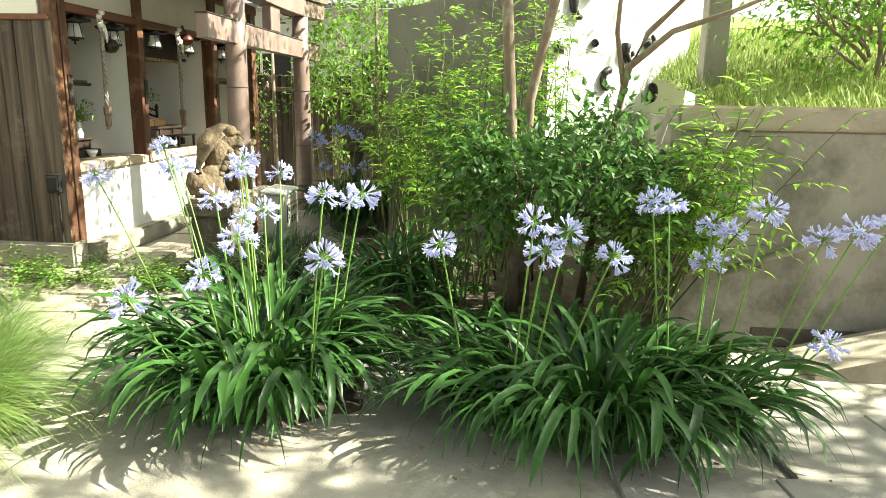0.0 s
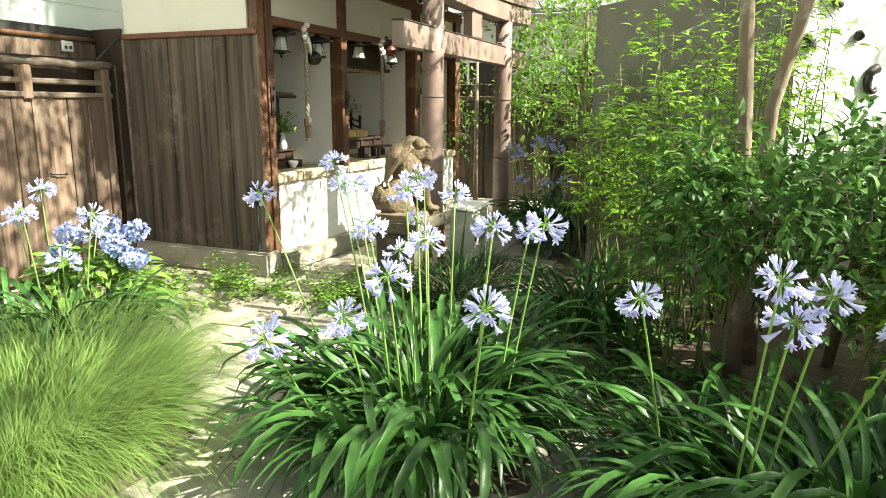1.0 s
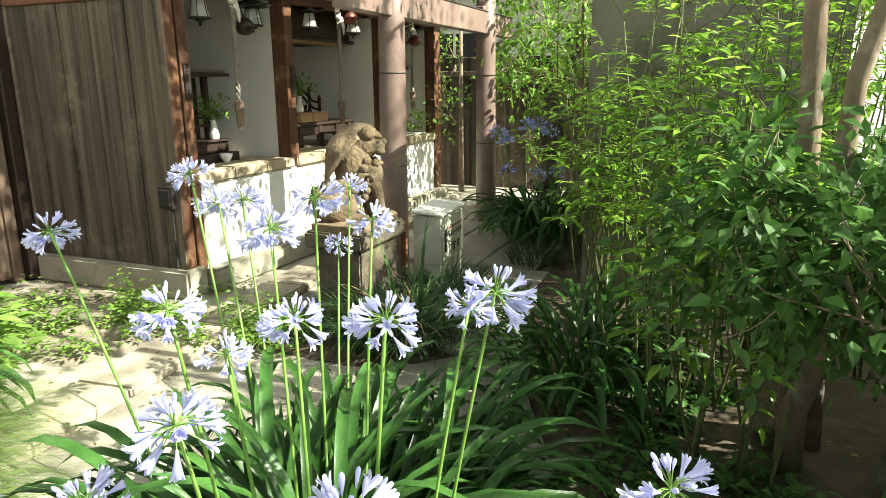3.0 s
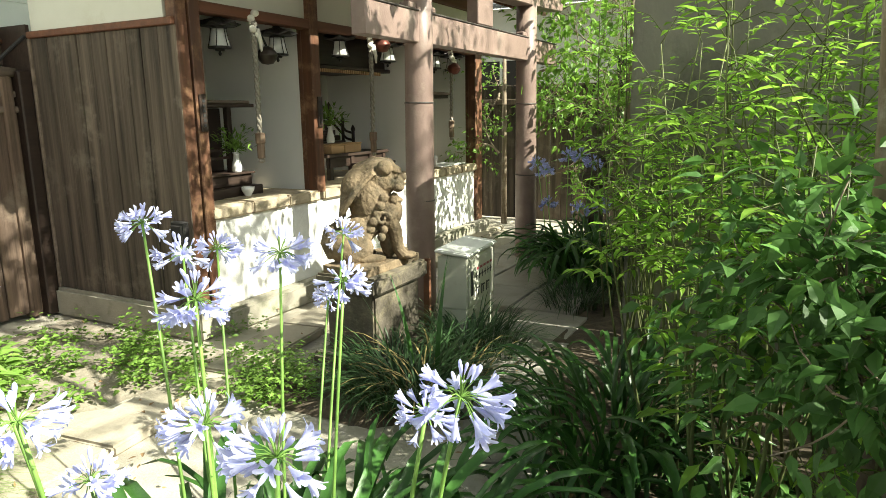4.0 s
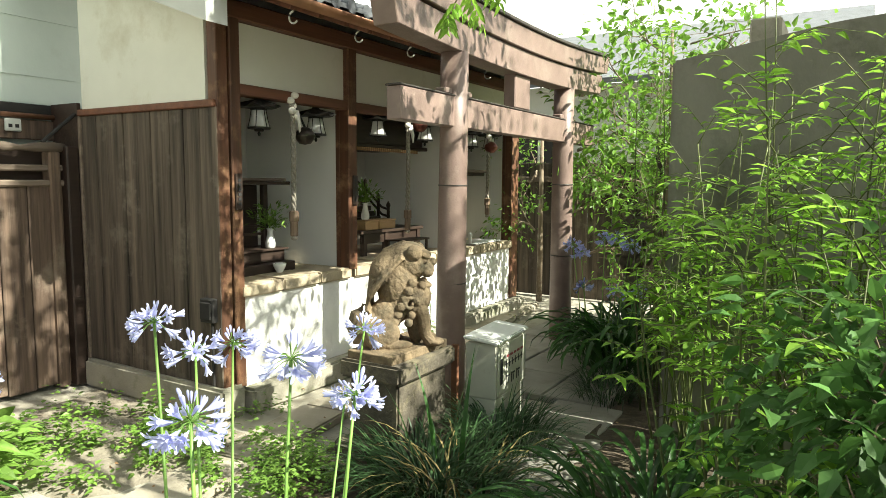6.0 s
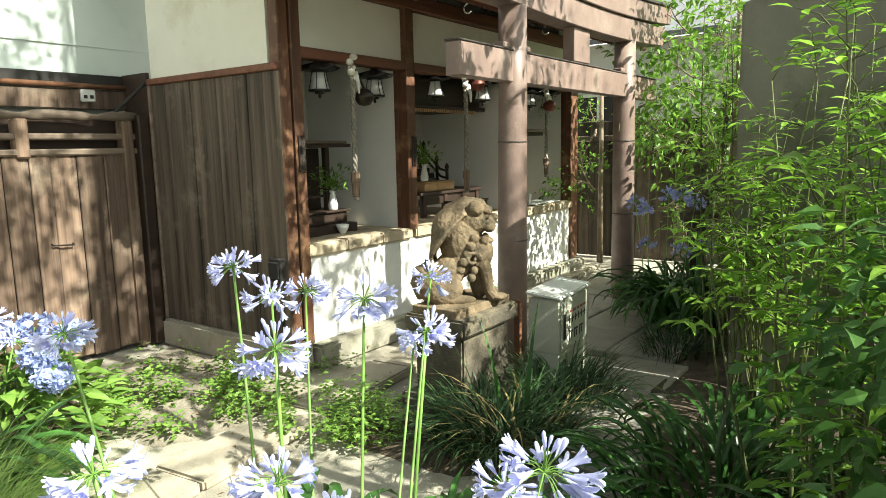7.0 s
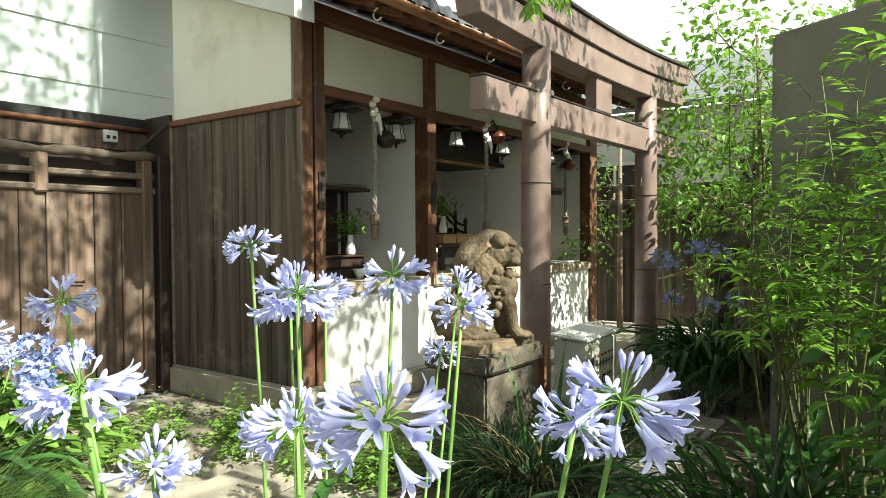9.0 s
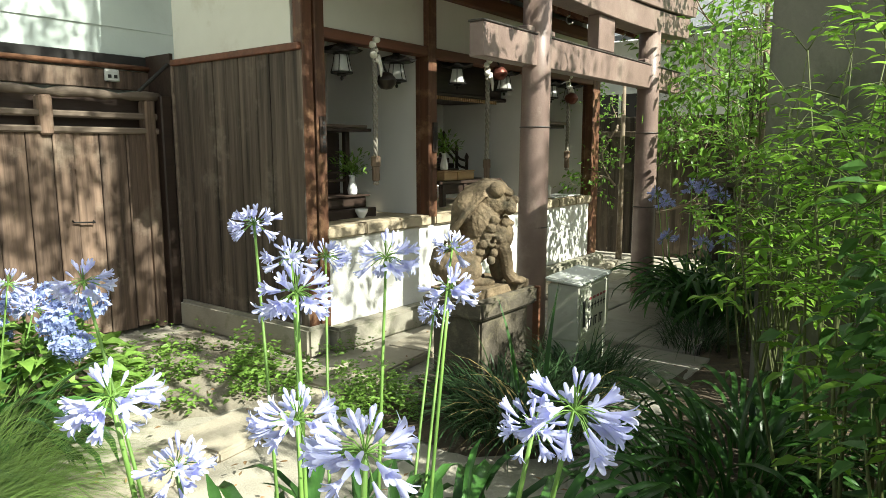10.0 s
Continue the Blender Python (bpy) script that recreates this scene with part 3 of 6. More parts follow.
for y in (TY0, TY1):
    lean = 0.03 * (1 if y < TC else -1)
    bm = tube(bmesh.new(), [(TX, y - lean, -0.02), (TX, y - lean, 0.1), (TX, y - lean * 0.6, 0.9), (TX, y, 1.8), (TX, y + lean * 0.1, 2.36)], [0.108, 0.104, 0.099, 0.095, 0.093], 28)
    part("post", bm, torii_m, torii, "round brown post", True)
    for z in (0.82, 1.48):
        part("joint_band", rings([(0.101, 0), (0.103, 0.003), (0.101, 0.008)], 28, (TX, y - lean * 0.5 * (1.8 - z), z)), torii_cap, torii, "", True)
nuki = beam("tie_beam", TC - 1.705, TC + 1.705, 1.868, 2.062, TX - 0.05, TX + 0.05, 0, torii_m)
beam("tie_beam_cap", TC - 1.715, TC + 1.715, 2.0625, 2.075, TX - 0.056, TX + 0.056, 0, torii_cap)
for y in (TY0, TY1):
    for s in (-1, 1):
        c = y + s * 0.135
        part("wedge", bx((TX - 0.04, TX + 0.04, c - 0.045, c + 0.045, 2.075, 2.115), bevel=0.008), torii_m, torii)
beam("under_lintel", TC - 1.78, TC + 1.78, 2.33, 2.515, TX - 0.085, TX + 0.085, 0.06, torii_m, None, "", 0.05)
beam("top_lintel", TC - 1.9, TC + 1.9, 2.518, 2.68, TX - 0.11, TX + 0.11, 0.085, torii_m, None, "", 0.09)
beam("lintel_cap", TC - 2.01, TC + 2.01, 2.682, 2.71, TX - 0.13, TX + 0.13, 0.095, torii_cap, None, "dark capping of the lintel")
part("centre_strut", bx((TX - 0.045, TX + 0.055, 7.12, 7.4, 2.076, 2.335), bevel=0.008), torii_m, torii)

# ---- walls on the garden side ----
bm = bmesh.new()
vs = [bm.verts.new((x, y, z)) for y in (6.12, 6.34) for x, z in ((-1.105, -0.02), (0.3, -0.02), (0.3, 2.34), (-0.35, 2.285), (-1.105, 2.16))]
for f in ((0, 1, 2, 3, 4), (9, 8, 7, 6, 5), (0, 5, 6, 1), (1, 6, 7, 2), (2, 7, 8, 3), (3, 8, 9, 4), (4, 9, 5, 0)):
    bm.faces.new([vs[i] for i in f])
bmesh.ops.recalc_face_normals(bm, faces=bm.faces[:])
bmesh.ops.bevel(bm, geom=bm.edges[:], offset=0.012, segments=2, affect="EDGES")
tagged(part("wall_slab", bm, slab_m, None), "tall weathered board-marked concrete slab wall", "wall", kind="structure")

# added wall, hidden by the slab, that shades the gate and path
tagged(part("wall_side", bx((-0.78, -0.62, 6.5, 9.4, -0.02, 2.42), bevel=0.01), concrete, None), "unseen concrete wall behind the slab, added to block the sun", "wall", kind="structure")

RY = 4.0
wallr = tagged(part("wall_retaining", bx((0.95, 6.5, RY, RY + 0.25, -0.02, 1.25), bevel=0.01), concrete, None), "stained concrete retaining wall beside a ramp", "wall", kind="structure")
part("coping", bx((0.92, 6.5, RY - 0.04, RY + 0.3, 1.252, 1.385), bevel=0.015, segments=2), coping, wallr)
tagged(part("wall_return", bx((1.35, 1.55, RY + 0.25, 10.0, -0.02, 1.3), bevel=0.01), concrete, None), "concrete side of the raised bank", "wall", kind="structure")
ramp = bmesh.new()
vs = [ramp.verts.new(p) for p in ((1.62, 3.5, -0.02), (5.5, 3.5, -0.02), (5.5, 3.9, -0.02), (1.62, 3.9, -0.02), (1.62, 3.5, 0.02), (5.5, 3.5, 1.05), (5.5, 3.9, 1.05), (1.62, 3.9, 0.02))]
for f in ((3, 2, 1, 0), (4, 5, 6, 7), (0, 1, 5, 4), (1, 2, 6, 5), (2, 3, 7, 6), (3, 0, 4, 7)):
    ramp.faces.new([vs[i] for i in f])
tagged(part("ramp", ramp, coping, None), "pale concrete ramp rising along the retaining wall", "ramp", kind="structure")
tagged(part("drain_gap", bx((1.45, 2.3, RY - 0.012, RY + 0.02, -0.01, 0.1), bevel=0.004), joint, None), "dark drain slot at the foot of the wall", "drain", kind="structure")
rail = thing("handrail", (1.3, 3.96, 0), "dull steel handrail on the retaining wall", "handrail")
part("rail_bar", tube(bmesh.new(), [(1.2, 3.92, 0.44), (2.2, 3.92, 0.815), (3.6, 3.92, 1.34)], 0.026, 10), steel, rail, "", True)
for x in (1.45, 2.35, 3.2):
    z = 0.44 + (x - 1.2) * 0.375
    part("bracket", tube(bmesh.new(), [(x, 3.94, z - 0.01), (x, 3.95, z - 0.06), (x, 4.0, z - 0.07)], 0.009, 8), steel, rail, "", True)
tagged(part("pillar", bx((1.6, 1.79, 6.1, 6.3, 1.2, 3.4), bevel=0.01), concrete, None), "concrete pillar on the bank", "pillar", kind="structure")
m = Matrix.Translation((1.0, 7.3, 0)) @ Matrix.Rotation(radians(38), 4, "Z")
screen = tagged(part("wall_white", bx((-1.4, 1.1, -0.08, 0.08, 0.0, 3.3), bevel=0.01, m=m), white_wall, None), "bright whitewashed wall hung with black iron ornaments", "wall", kind="structure")
for i, (u, z, s) in enumerate(((-0.55, 2.3, 0.24), (-0.15, 1.6, 0.14), (0.15, 1.9, 0.16), (0.45, 2.05, 0.16), (0.5, 1.55, 0.2), (-0.85, 1.9, 0.17), (0.2, 2.5, 0.2), (-0.35, 1.95, 0.14))):
    orn = thing("iron_ornament", m @ Vector((u, -0.12, z)), "curled black iron wall ornament on the white wall", "ornament", "ornaments on the white wall")
    pts = [m @ Vector((u + s * 0.7 * math.cos(t) * (1 - t / 9), -0.11, z + s * math.sin(t) * (1 - t / 9))) for t in [0.4 + i + 0.42 * k for k in range(11)]]
    part("scroll", tube(bmesh.new(), pts, [s * 0.3 * (1 - k / 16) for k in range(11)], 8), iron, orn, "", True)

# raised grassy bank
V, F = [], []
nx, ny = 46, 40
for i in range(nx):
    for j in range(ny):
        x, y = 1.5 + 0.15 * i, 4.2 + 0.15 * j
        V.append((x, y, 1.26 + 0.22 * max(0, y - 4.2) * (0.35 + 0.65 * min(1, max(0, x - 1.2))) + 0.05 * noise.noise(Vector((x * 1.5, y * 1.5, 3)))))
for i in range(nx - 1):
    for j in range(ny - 1):
        F.append((i * ny + j, (i + 1) * ny + j, (i + 1) * ny + j + 1, i * ny + j + 1))
bank = tagged(raw("bank", V, F, lawn, None, "", True), "sunny grassy bank above the retaining wall", "bank", kind="structure")

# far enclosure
# added glowing sheets give the sky its white glare
tagged(part("backdrop", bx((-70, 40, 60, 60.5, -1, 60), (-75, -74.5, -10, 60, -1, 60), bevel=0), glow_m, None), "glowing sheets standing in for the white hazy sky", "sky", kind="structure")
far = thing("far_house", (-4.5, 13.2, 0), "pale far house with a grey roof behind the trees", "house")
part("wall", bx((-9.0, -0.5, 12.6, 13.8, 0.0, 3.0), bevel=0.01), far_wall_m, far)
bm = bmesh.new()
vs = [bm.verts.new(p) for p in ((-9.4, 12.2, 2.95), (-0.1, 12.2, 2.95), (-0.1, 14.6, 4.1), (-9.4, 14.6, 4.1), (-9.4, 12.2, 3.03), (-0.1, 12.2, 3.03), (-0.1, 14.6, 4.18), (-9.4, 14.6, 4.18))]
for f in ((3, 2, 1, 0), (4, 5, 6, 7), (0, 1, 5, 4), (1, 2, 6, 5), (2, 3, 7, 6), (3, 0, 4, 7)):
    bm.faces.new([vs[i] for i in f])
part("roof", bm, tile_m, far)
for x in (-7.2, -4.6, -2.2):
    w = part("window", bx((x - 0.55, x + 0.55, 12.57, 12.6, 1.1, 2.2), bevel=0.01), grey_plastic, far)
    part("frame", bx((x - 0.6, x + 0.6, 12.555, 12.575, 2.2, 2.25), (x - 0.6, x + 0.6, 12.555, 12.575, 1.05, 1.1), (x - 0.02, x + 0.02, 12.55, 12.572, 1.1, 2.2), bevel=0), pale_plastic, w)
yfence = thing("yard_fence", (-3.6, 10.7, 0), "dark plank fence at the end of the path", "fence")
for i in range(22):
    x = -5.2 + 0.16 * i
    part("fence_board", bx((x, x + 0.153, 10.68 + 0.006 * (i % 2), 10.71, 0.0, 1.75), bevel=0.004), old_board, yfence)
part("rail", bx((-5.2, -1.68, 10.63, 10.685, 1.5, 1.57), bevel=0.006), old_board, yfence)

# ---- kerb and paving stones ----
kerb = thing("stone_kerb", (-3.2, 6.5, 0), "row of pale kerb stones along the hall", "kerb")
for i in range(-1, 7):
    m = Matrix.Translation((-2.93 - 0.115 * (0.86 * i + 0.2), 4.3 + 0.86 * i, 0)) @ Matrix.Rotation(math.atan(0.115) + 0.006 * math.sin(i * 2.7), 4, "Z")
    part("kerb_stone", bx((-0.165, 0.165, -0.425, 0.425, -0.02, 0.035 + 0.006 * (i % 2)), bevel=0.012, segments=2, m=m), coping, kerb)
path = thing("stone_path", (-1.9, 6.5, 0), "grey paving stones leading past the gate", "path")
slabs = []
for i in range(5):
    t = i / 5
    x, y = -0.62 - 0.72 * t * 1.15, 3.3 + 1.75 * t
    slabs.append((x, y, 0.34, 0.37, 25))
for r in range(8):
    for c in range(3 if r > 2 else 1):
        slabs.append((-1.78 - 0.47 * c + (0.2 * (3 - r) if r < 3 else 0) * 0.6, 5.2 + 0.56 * r, 0.46, 0.55, 0))
for i, (x, y, w, h, a) in enumerate(slabs):
    m = Matrix.Translation((x, y, 0)) @ Matrix.Rotation(radians(a + 1.5 * math.sin(i * 3.1)), 4, "Z")
    part("paving_stone", bx((-w / 2, w / 2, -h / 2, h / 2, -0.02, 0.03 + 0.004 * math.sin(i * 5)), bevel=0.008, m=m), paving, path)
front = thing("front_paving", (1.2, 2.0, 0), "large pale paving slabs before the flower clumps", "paving")
for i in range(5):
    for j in range(6):
        x, y = 0.75 + 0.62 * i, -0.3 + 0.62 * j
        if y > 2.3 and x < 1.3:
            continue
        m = Matrix.Translation((x, y, 0)) @ Matrix.Rotation(radians(8 + 0.6 * math.sin(i * 3 + j)), 4, "Z")
        part("paving_slab", bx((-0.305, 0.305, -0.305, 0.305, -0.05, 0.004 + 0.003 * math.sin(i * 7 + j * 3)), bevel=0.006, m=m), paving, front)

# ---- guardian lion and pedestal ----
ped = thing("lion_pedestal", (-2.37, 5.39, 0), "lichened stone pedestal with a thick cap slab", "pedestal")
part("cap", bx((-2.575, -2.175, 5.10, 5.68, 0.455, 0.555), bevel=0.014, segments=2), stone, ped)
part("block", bx((-2.535, -2.215, 5.145, 5.635, 0.10, 0.455), bevel=0.012, segments=2), stone, ped)
part("footing", bx((-2.6, -2.15, 5.07, 5.71, -0.02, 0.10), bevel=0.02, segments=2), stone, ped)


def blob(bm, c, r, tilt=0.0):
    m = Matrix.Translation(c) @ Matrix.Rotation(tilt, 4, "Y") @ Matrix.Diagonal((*r, 1))
    bmesh.ops.create_icosphere(bm, subdivisions=3, radius=1, matrix=m)


# local frame: the lion looks along +x and sits on z = 0
bm = bmesh.new()
bmesh.ops.create_cube(bm, size=1, matrix=Matrix.Rotation(radians(38), 4, "Z") @ Matrix.LocRotScale((0, 0, 0.022), None, (0.47, 0.27, 0.044)))
blob(bm, (-0.13, 0, 0.13), (0.105, 0.095, 0.105))
blob(bm, (-0.07, 0, 0.2), (0.085, 0.085, 0.125), 0.6)
blob(bm, (0.0, 0, 0.27), (0.085, 0.085, 0.125), 0.5)
blob(bm, (0.06, 0, 0.29), (0.075, 0.08, 0.12), 0.1)
for s in (-1, 1):
    blob(bm, (-0.105, 0.08 * s, 0.115), (0.09, 0.04, 0.08), -0.3)
    blob(bm, (-0.03, 0.09 * s, 0.06), (0.075, 0.032, 0.026))
    tube(bm, [(0.06, 0.062 * s, 0.31), (0.105, 0.066 * s, 0.2), (0.12, 0.066 * s, 0.1), (0.145, 0.066 * s, 0.06)], [0.048, 0.034, 0.029, 0.034], 10)
    blob(bm, (0.17, 0.066 * s, 0.06), (0.046, 0.035, 0.024))
    # curl on the shoulder
    tube(bm, [(0.03 + 0.045 * (1 - k / 9) * math.cos(0.9 * k), 0.098 * s, 0.27 + 0.045 * (1 - k / 9) * math.sin(0.9 * k)) for k in range(9)], 0.012, 6)
tube(bm, [(-0.2, 0, 0.07), (-0.225, 0, 0.15), (-0.21, 0, 0.22), (-0.18, 0, 0.27)], [0.035, 0.042, 0.036, 0.012], 10)
for j in range(3):
    blob(bm, (-0.205, 0.035 * (j - 1), 0.15 + 0.03 * (j % 2)), (0.03, 0.024, 0.055))
blob(bm, (0.09, 0, 0.17), (0.05, 0.06, 0.13))
# big maned head, turned towards the path
hd = bmesh.new()
blob(hd, (0.0, 0, 0.025), (0.088, 0.088, 0.088))
blob(hd, (-0.09, 0, -0.02), (0.075, 0.09, 0.1), 0.3)
blob(hd, (-0.045, 0, -0.06), (0.085, 0.1, 0.14), 0.25)
blob(hd, (0.03, 0, -0.13), (0.06, 0.085, 0.08))
blob(hd, (0.07, 0, 0.002), (0.036, 0.056, 0.034))
blob(hd, (0.098, 0, 0.02), (0.017, 0.032, 0.018))
blob(hd, (0.055, 0, -0.078), (0.04, 0.044, 0.018), 0.2)
for s in (-1, 1):
    blob(hd, (0.066, 0.04 * s, 0.055), (0.03, 0.028, 0.018), 0.5)
    blob(hd, (0.068, 0.05 * s, 0.03), (0.014, 0.012, 0.013))
    blob(hd, (0.078, 0.036 * s, -0.022), (0.026, 0.024, 0.022))
    blob(hd, (0.03, 0.08 * s, 0.07), (0.034, 0.02, 0.034), -0.4)
    for j in range(6):
        # curled locks down the cheek and under the chin
        blob(hd, (0.056 - 0.012 * j, (0.058 + 0.006 * (j % 3)) * s, -0.075 - 0.032 * j), (0.018, 0.018, 0.021))
        blob(hd, (0.018 - 0.016 * j, (0.084 + 0.004 * (j % 2)) * s, -0.06 - 0.034 * j), (0.02, 0.014, 0.022), 0.5)
    blob(hd, (0.062, 0.022 * s, -0.12), (0.022, 0.02, 0.04))
    for j in range(9):
        w = 0.006 + 0.0118 * j
        tube(hd, [(0.045 - 0.006 * j, w * 0.7 * s, 0.09 - 0.006 * j), (-0.02, w * 1.0 * s, 0.11 - 0.008 * j), (-0.1, w * 1.08 * s, 0.075 - 0.014 * j), (-0.155, w * 1.08 * s, -0.02 - 0.012 * j), (-0.17, w * s, -0.12 - 0.006 * j), (-0.15, w * 0.8 * s, -0.2)], [0.005, 0.009, 0.0105, 0.0105, 0.009, 0.004], 6)
hd.transform(Matrix.Translation((0.05, 0, 0.455)) @ Matrix.Rotation(radians(-20), 4, "Z") @ Matrix.Rotation(radians(-2), 4, "Y") @ Matrix.Scale(1.2, 4))
joined = bpy.data.meshes.new("head_shape")
hd.to_mesh(joined)
hd.free()
bm.from_mesh(joined)
bpy.data.meshes.remove(joined)
bm.transform(Matrix.Translation((-2.375, 5.385, 0.553)) @ Matrix.Rotation(radians(50), 4, "Z") @ Matrix.Diagonal((1.12, 1.12, 1.06, 1)))
lion = part("guardian_lion_statue", bm, lion_m, None, "", True)
tagged(lion, "lichen-spotted carved stone guardian lion seated on its pedestal", "statue")
rm = lion.modifiers.new("fuse", "REMESH")
rm.mode, rm.voxel_size, rm.use_smooth_shade = "VOXEL", 0.004, True
tx = bpy.data.textures.new("chisel", "CLOUDS")
tx.noise_scale = 0.02
dm = lion.modifiers.new("chisel_marks", "DISPLACE")
dm.texture, dm.strength, dm.mid_level = tx, 0.0035, 0.5

# ---- steel collection box ----
cb = thing("collection_box", (-2.12, 6.11, 0), "cream painted steel box with a sloping pale lid and dark lettering", "metal box")
T = Matrix.Translation((-2.125, 6.115, 0)) @ Matrix.Rotation(radians(4), 4, "Z")
part("base", bx((-0.096, 0.096, -0.245, 0.245, -0.02, 0.2), bevel=0.006, m=T), box_m, cb)
cb_body = part("body", bx((-0.1, 0.1, -0.25, 0.25, 0.2, 0.535), bevel=0.006, segments=2, m=T), box_m, cb)
lid = bx((-0.115, 0.118, -0.265, 0.265, 0.537, 0.56), bevel=0.007, segments=2)
for v in lid.verts:
    v.co.z += 0.02 * (0.115 - v.co.x) / 0.23
lid.transform(T)
part("lid", lid, lid_m, cb, "pale worn steel lid")
part("door", bx((0.1015, 0.108, -0.235, 0.24, 0.215, 0.52), bevel=0.003, m=T), box_m, cb_body)
marks = [(0.109, 0.111, -0.2 + 0.0, -0.165, 0.28, 0.44)]
for i in range(6):
    a = -0.12 + 0.052 * i
    marks += [(0.109, 0.111, a, a + 0.034, 0.385, 0.394), (0.109, 0.111, a + 0.012, a + 0.02, 0.365, 0.41)]
for i in range(3):
    a = -0.11 + 0.09 * i
    marks += [(0.109, 0.111, a, a + 0.012, 0.255, 0.32), (0.109, 0.111, a + 0.02, a + 0.06, 0.305, 0.316), (0.109, 0.111, a + 0.03, a + 0.042, 0.26, 0.3)]
part("lettering", bx(*marks, bevel=0, m=T), ink, cb_body, "worn dark lettering")
part("red_lettering", bx(*[(0.109, 0.111, -0.1 + 0.06 * i, -0.06 + 0.06 * i, 0.43, 0.445) for i in range(5)], bevel=0, m=T), red_ink, cb_body)
stake = tagged(part("rusty_stake", bx((-2.29, -2.245, 5.82, 5.845, -0.02, 0.52), bevel=0.004), rust, None), "rusty upright stake beside the steel box", "stake")

# ---- fittings of the altar bays ----


def lantern(loc, turn, first=[]):
    if first:
        return copy_thing(first[0], Matrix.Translation(loc) @ Matrix.Rotation(turn, 4, "Z"))
    e = thing("hanging_lantern", loc, "black iron hanging lantern with white glass panes", "lantern", "lanterns under the eaves")
    first.append(e)
    L = Matrix.Translation(loc)
    part("body", rings([(0.05, 0.034), (0.056, 0.036), (0.056, 0.046), (0.05, 0.048)], 12, loc), iron, e)
    part("rim", rings([(0.074, -0.09), (0.078, -0.086), (0.078, -0.078), (0.072, -0.076)], 12, loc), iron, e)
    for i in range(6):
        c, s = math.cos(math.pi * i / 3), math.sin(math.pi * i / 3)
        part("bar", tube(bmesh.new(), [(loc[0] + 0.05 * c, loc[1] + 0.05 * s, loc[2] + 0.036), (loc[0] + 0.061 * c, loc[1] + 0.061 * s, loc[2] - 0.03), (loc[0] + 0.074 * c, loc[1] + 0.074 * s, loc[2] - 0.08)], 0.003, 6), iron, e)
    hat = bmesh.new()
    n = 24
    lo, hi = [], []
    for i in range(n):
        t = 2 * math.pi * i / n
        r = 0.12 + 0.035 * abs(math.cos(3 * t)) ** 3
        lo.append(hat.verts.new((r * math.cos(t), r * math.sin(t), 0.05 + 0.022 * abs(math.cos(3 * t)) ** 4)))
        hi.append(hat.verts.new((0.03 * math.cos(t), 0.03 * math.sin(t), 0.105)))
    for i in range(n):
        hat.faces.new((lo[i], lo[(i + 1) % n], hi[(i + 1) % n], hi[i]))
    hat.faces.new(lo[::-1])
    rings([(0.03, 0.105), (0.024, 0.118), (0.032, 0.13), (0.02, 0.145), (0.007, 0.155), (0.006, 0.25)], 12, (0, 0, 0), hat)
    hat.transform(L)
    part("roof", hat, iron, e)
    part("globe", rings([(0.067, -0.076), (0.068, -0.07), (0.055, -0.025), (0.046, 0.034)], 18, loc), milk, e, "white milk glass shade", True)
    foot = rings([(0.03, -0.105), (0.035, -0.09)], 10, loc)
    rings([(0.006, -0.135), (0.012, -0.12), (0.006, -0.105)], 8, loc, foot)
    part("finial", foot, iron, e, "", True)
    return e


for x, y, z, t in ((-3.68, 5.62, 1.94, 0.3), (-3.68, 6.185, 1.93, 0.8), (-3.7, 6.98, 1.97, 0.1), (-3.7, 7.72, 1.97, 0.5), (-3.7, 8.63, 1.95, 0.2), (-3.7, 9.05, 1.95, 0.6)):
    lantern((x, y, z), t)


def bell_rope(x, y, z_top, z_bot, bell_side, bell_material, bell_z):
    e = thing("bell_rope", (x, y, z_bot), "twisted straw bell rope with a wooden grip and a round bell", "bell rope", "bell ropes of the altar bays")
    bm = bmesh.new()
    for s in range(3):
        pts = []
        for i in range(70):
            t = i / 69
            a = 2 * math.pi * s / 3 + t * 34
            pts.append((x + 0.0095 * math.cos(a) + 0.004 * math.sin(4 * t), y + 0.0095 * math.sin(a), z_top + (z_bot + 0.12 - z_top) * t))
        tube(bm, pts, 0.0105, 6)
    part("rope", bm, rope_m, e, "", True)
    part("grip", rings([(0.022, 0.0), (0.027, 0.006), (0.027, 0.1), (0.034, 0.105), (0.034, 0.17), (0.024, 0.178)], 8, (x, y, z_bot)), grip_m, e, "worn wooden grip")
    part("tassel", rings([(0.012, -0.03), (0.024, -0.02), (0.018, 0.0)], 10, (x, y, z_bot)), rope_m, e, "", True)
    by = y + bell_side
    part("bell", rings([(0.002, -0.062), (0.04, -0.055), (0.066, -0.022), (0.07, -0.006), (0.074, 0.0), (0.07, 0.006), (0.066, 0.02), (0.04, 0.05), (0.012, 0.062)], 24, (x + 0.02, by, bell_z)), bell_material, e, "round hollow bell", True)
    part("hanger", tube(bmesh.new(), [(x + 0.02, by, bell_z + 0.06), (x + 0.01, by - bell_side * 0.4, bell_z + 0.14), (x, y, 2.05)], 0.008), iron, e)
    knot = bmesh.new()
    for i in range(5):
        blob(knot, (x + 0.012 * math.sin(i * 2), y + 0.015 * math.cos(i * 3), z_top - 0.10 + 0.035 * i), (0.028, 0.028, 0.024))
    part("tie", knot, cloth, e, "white cotton tie", True)
    part("fallen_end", tube(bmesh.new(), [(x + 0.015, y + 0.02, z_top - 0.06), (x + 0.03, y + 0.035, z_top - 0.15), (x + 0.028, y + 0.04, z_top - 0.21)], [0.018, 0.015, 0.006], 6), cloth, e, "", True)


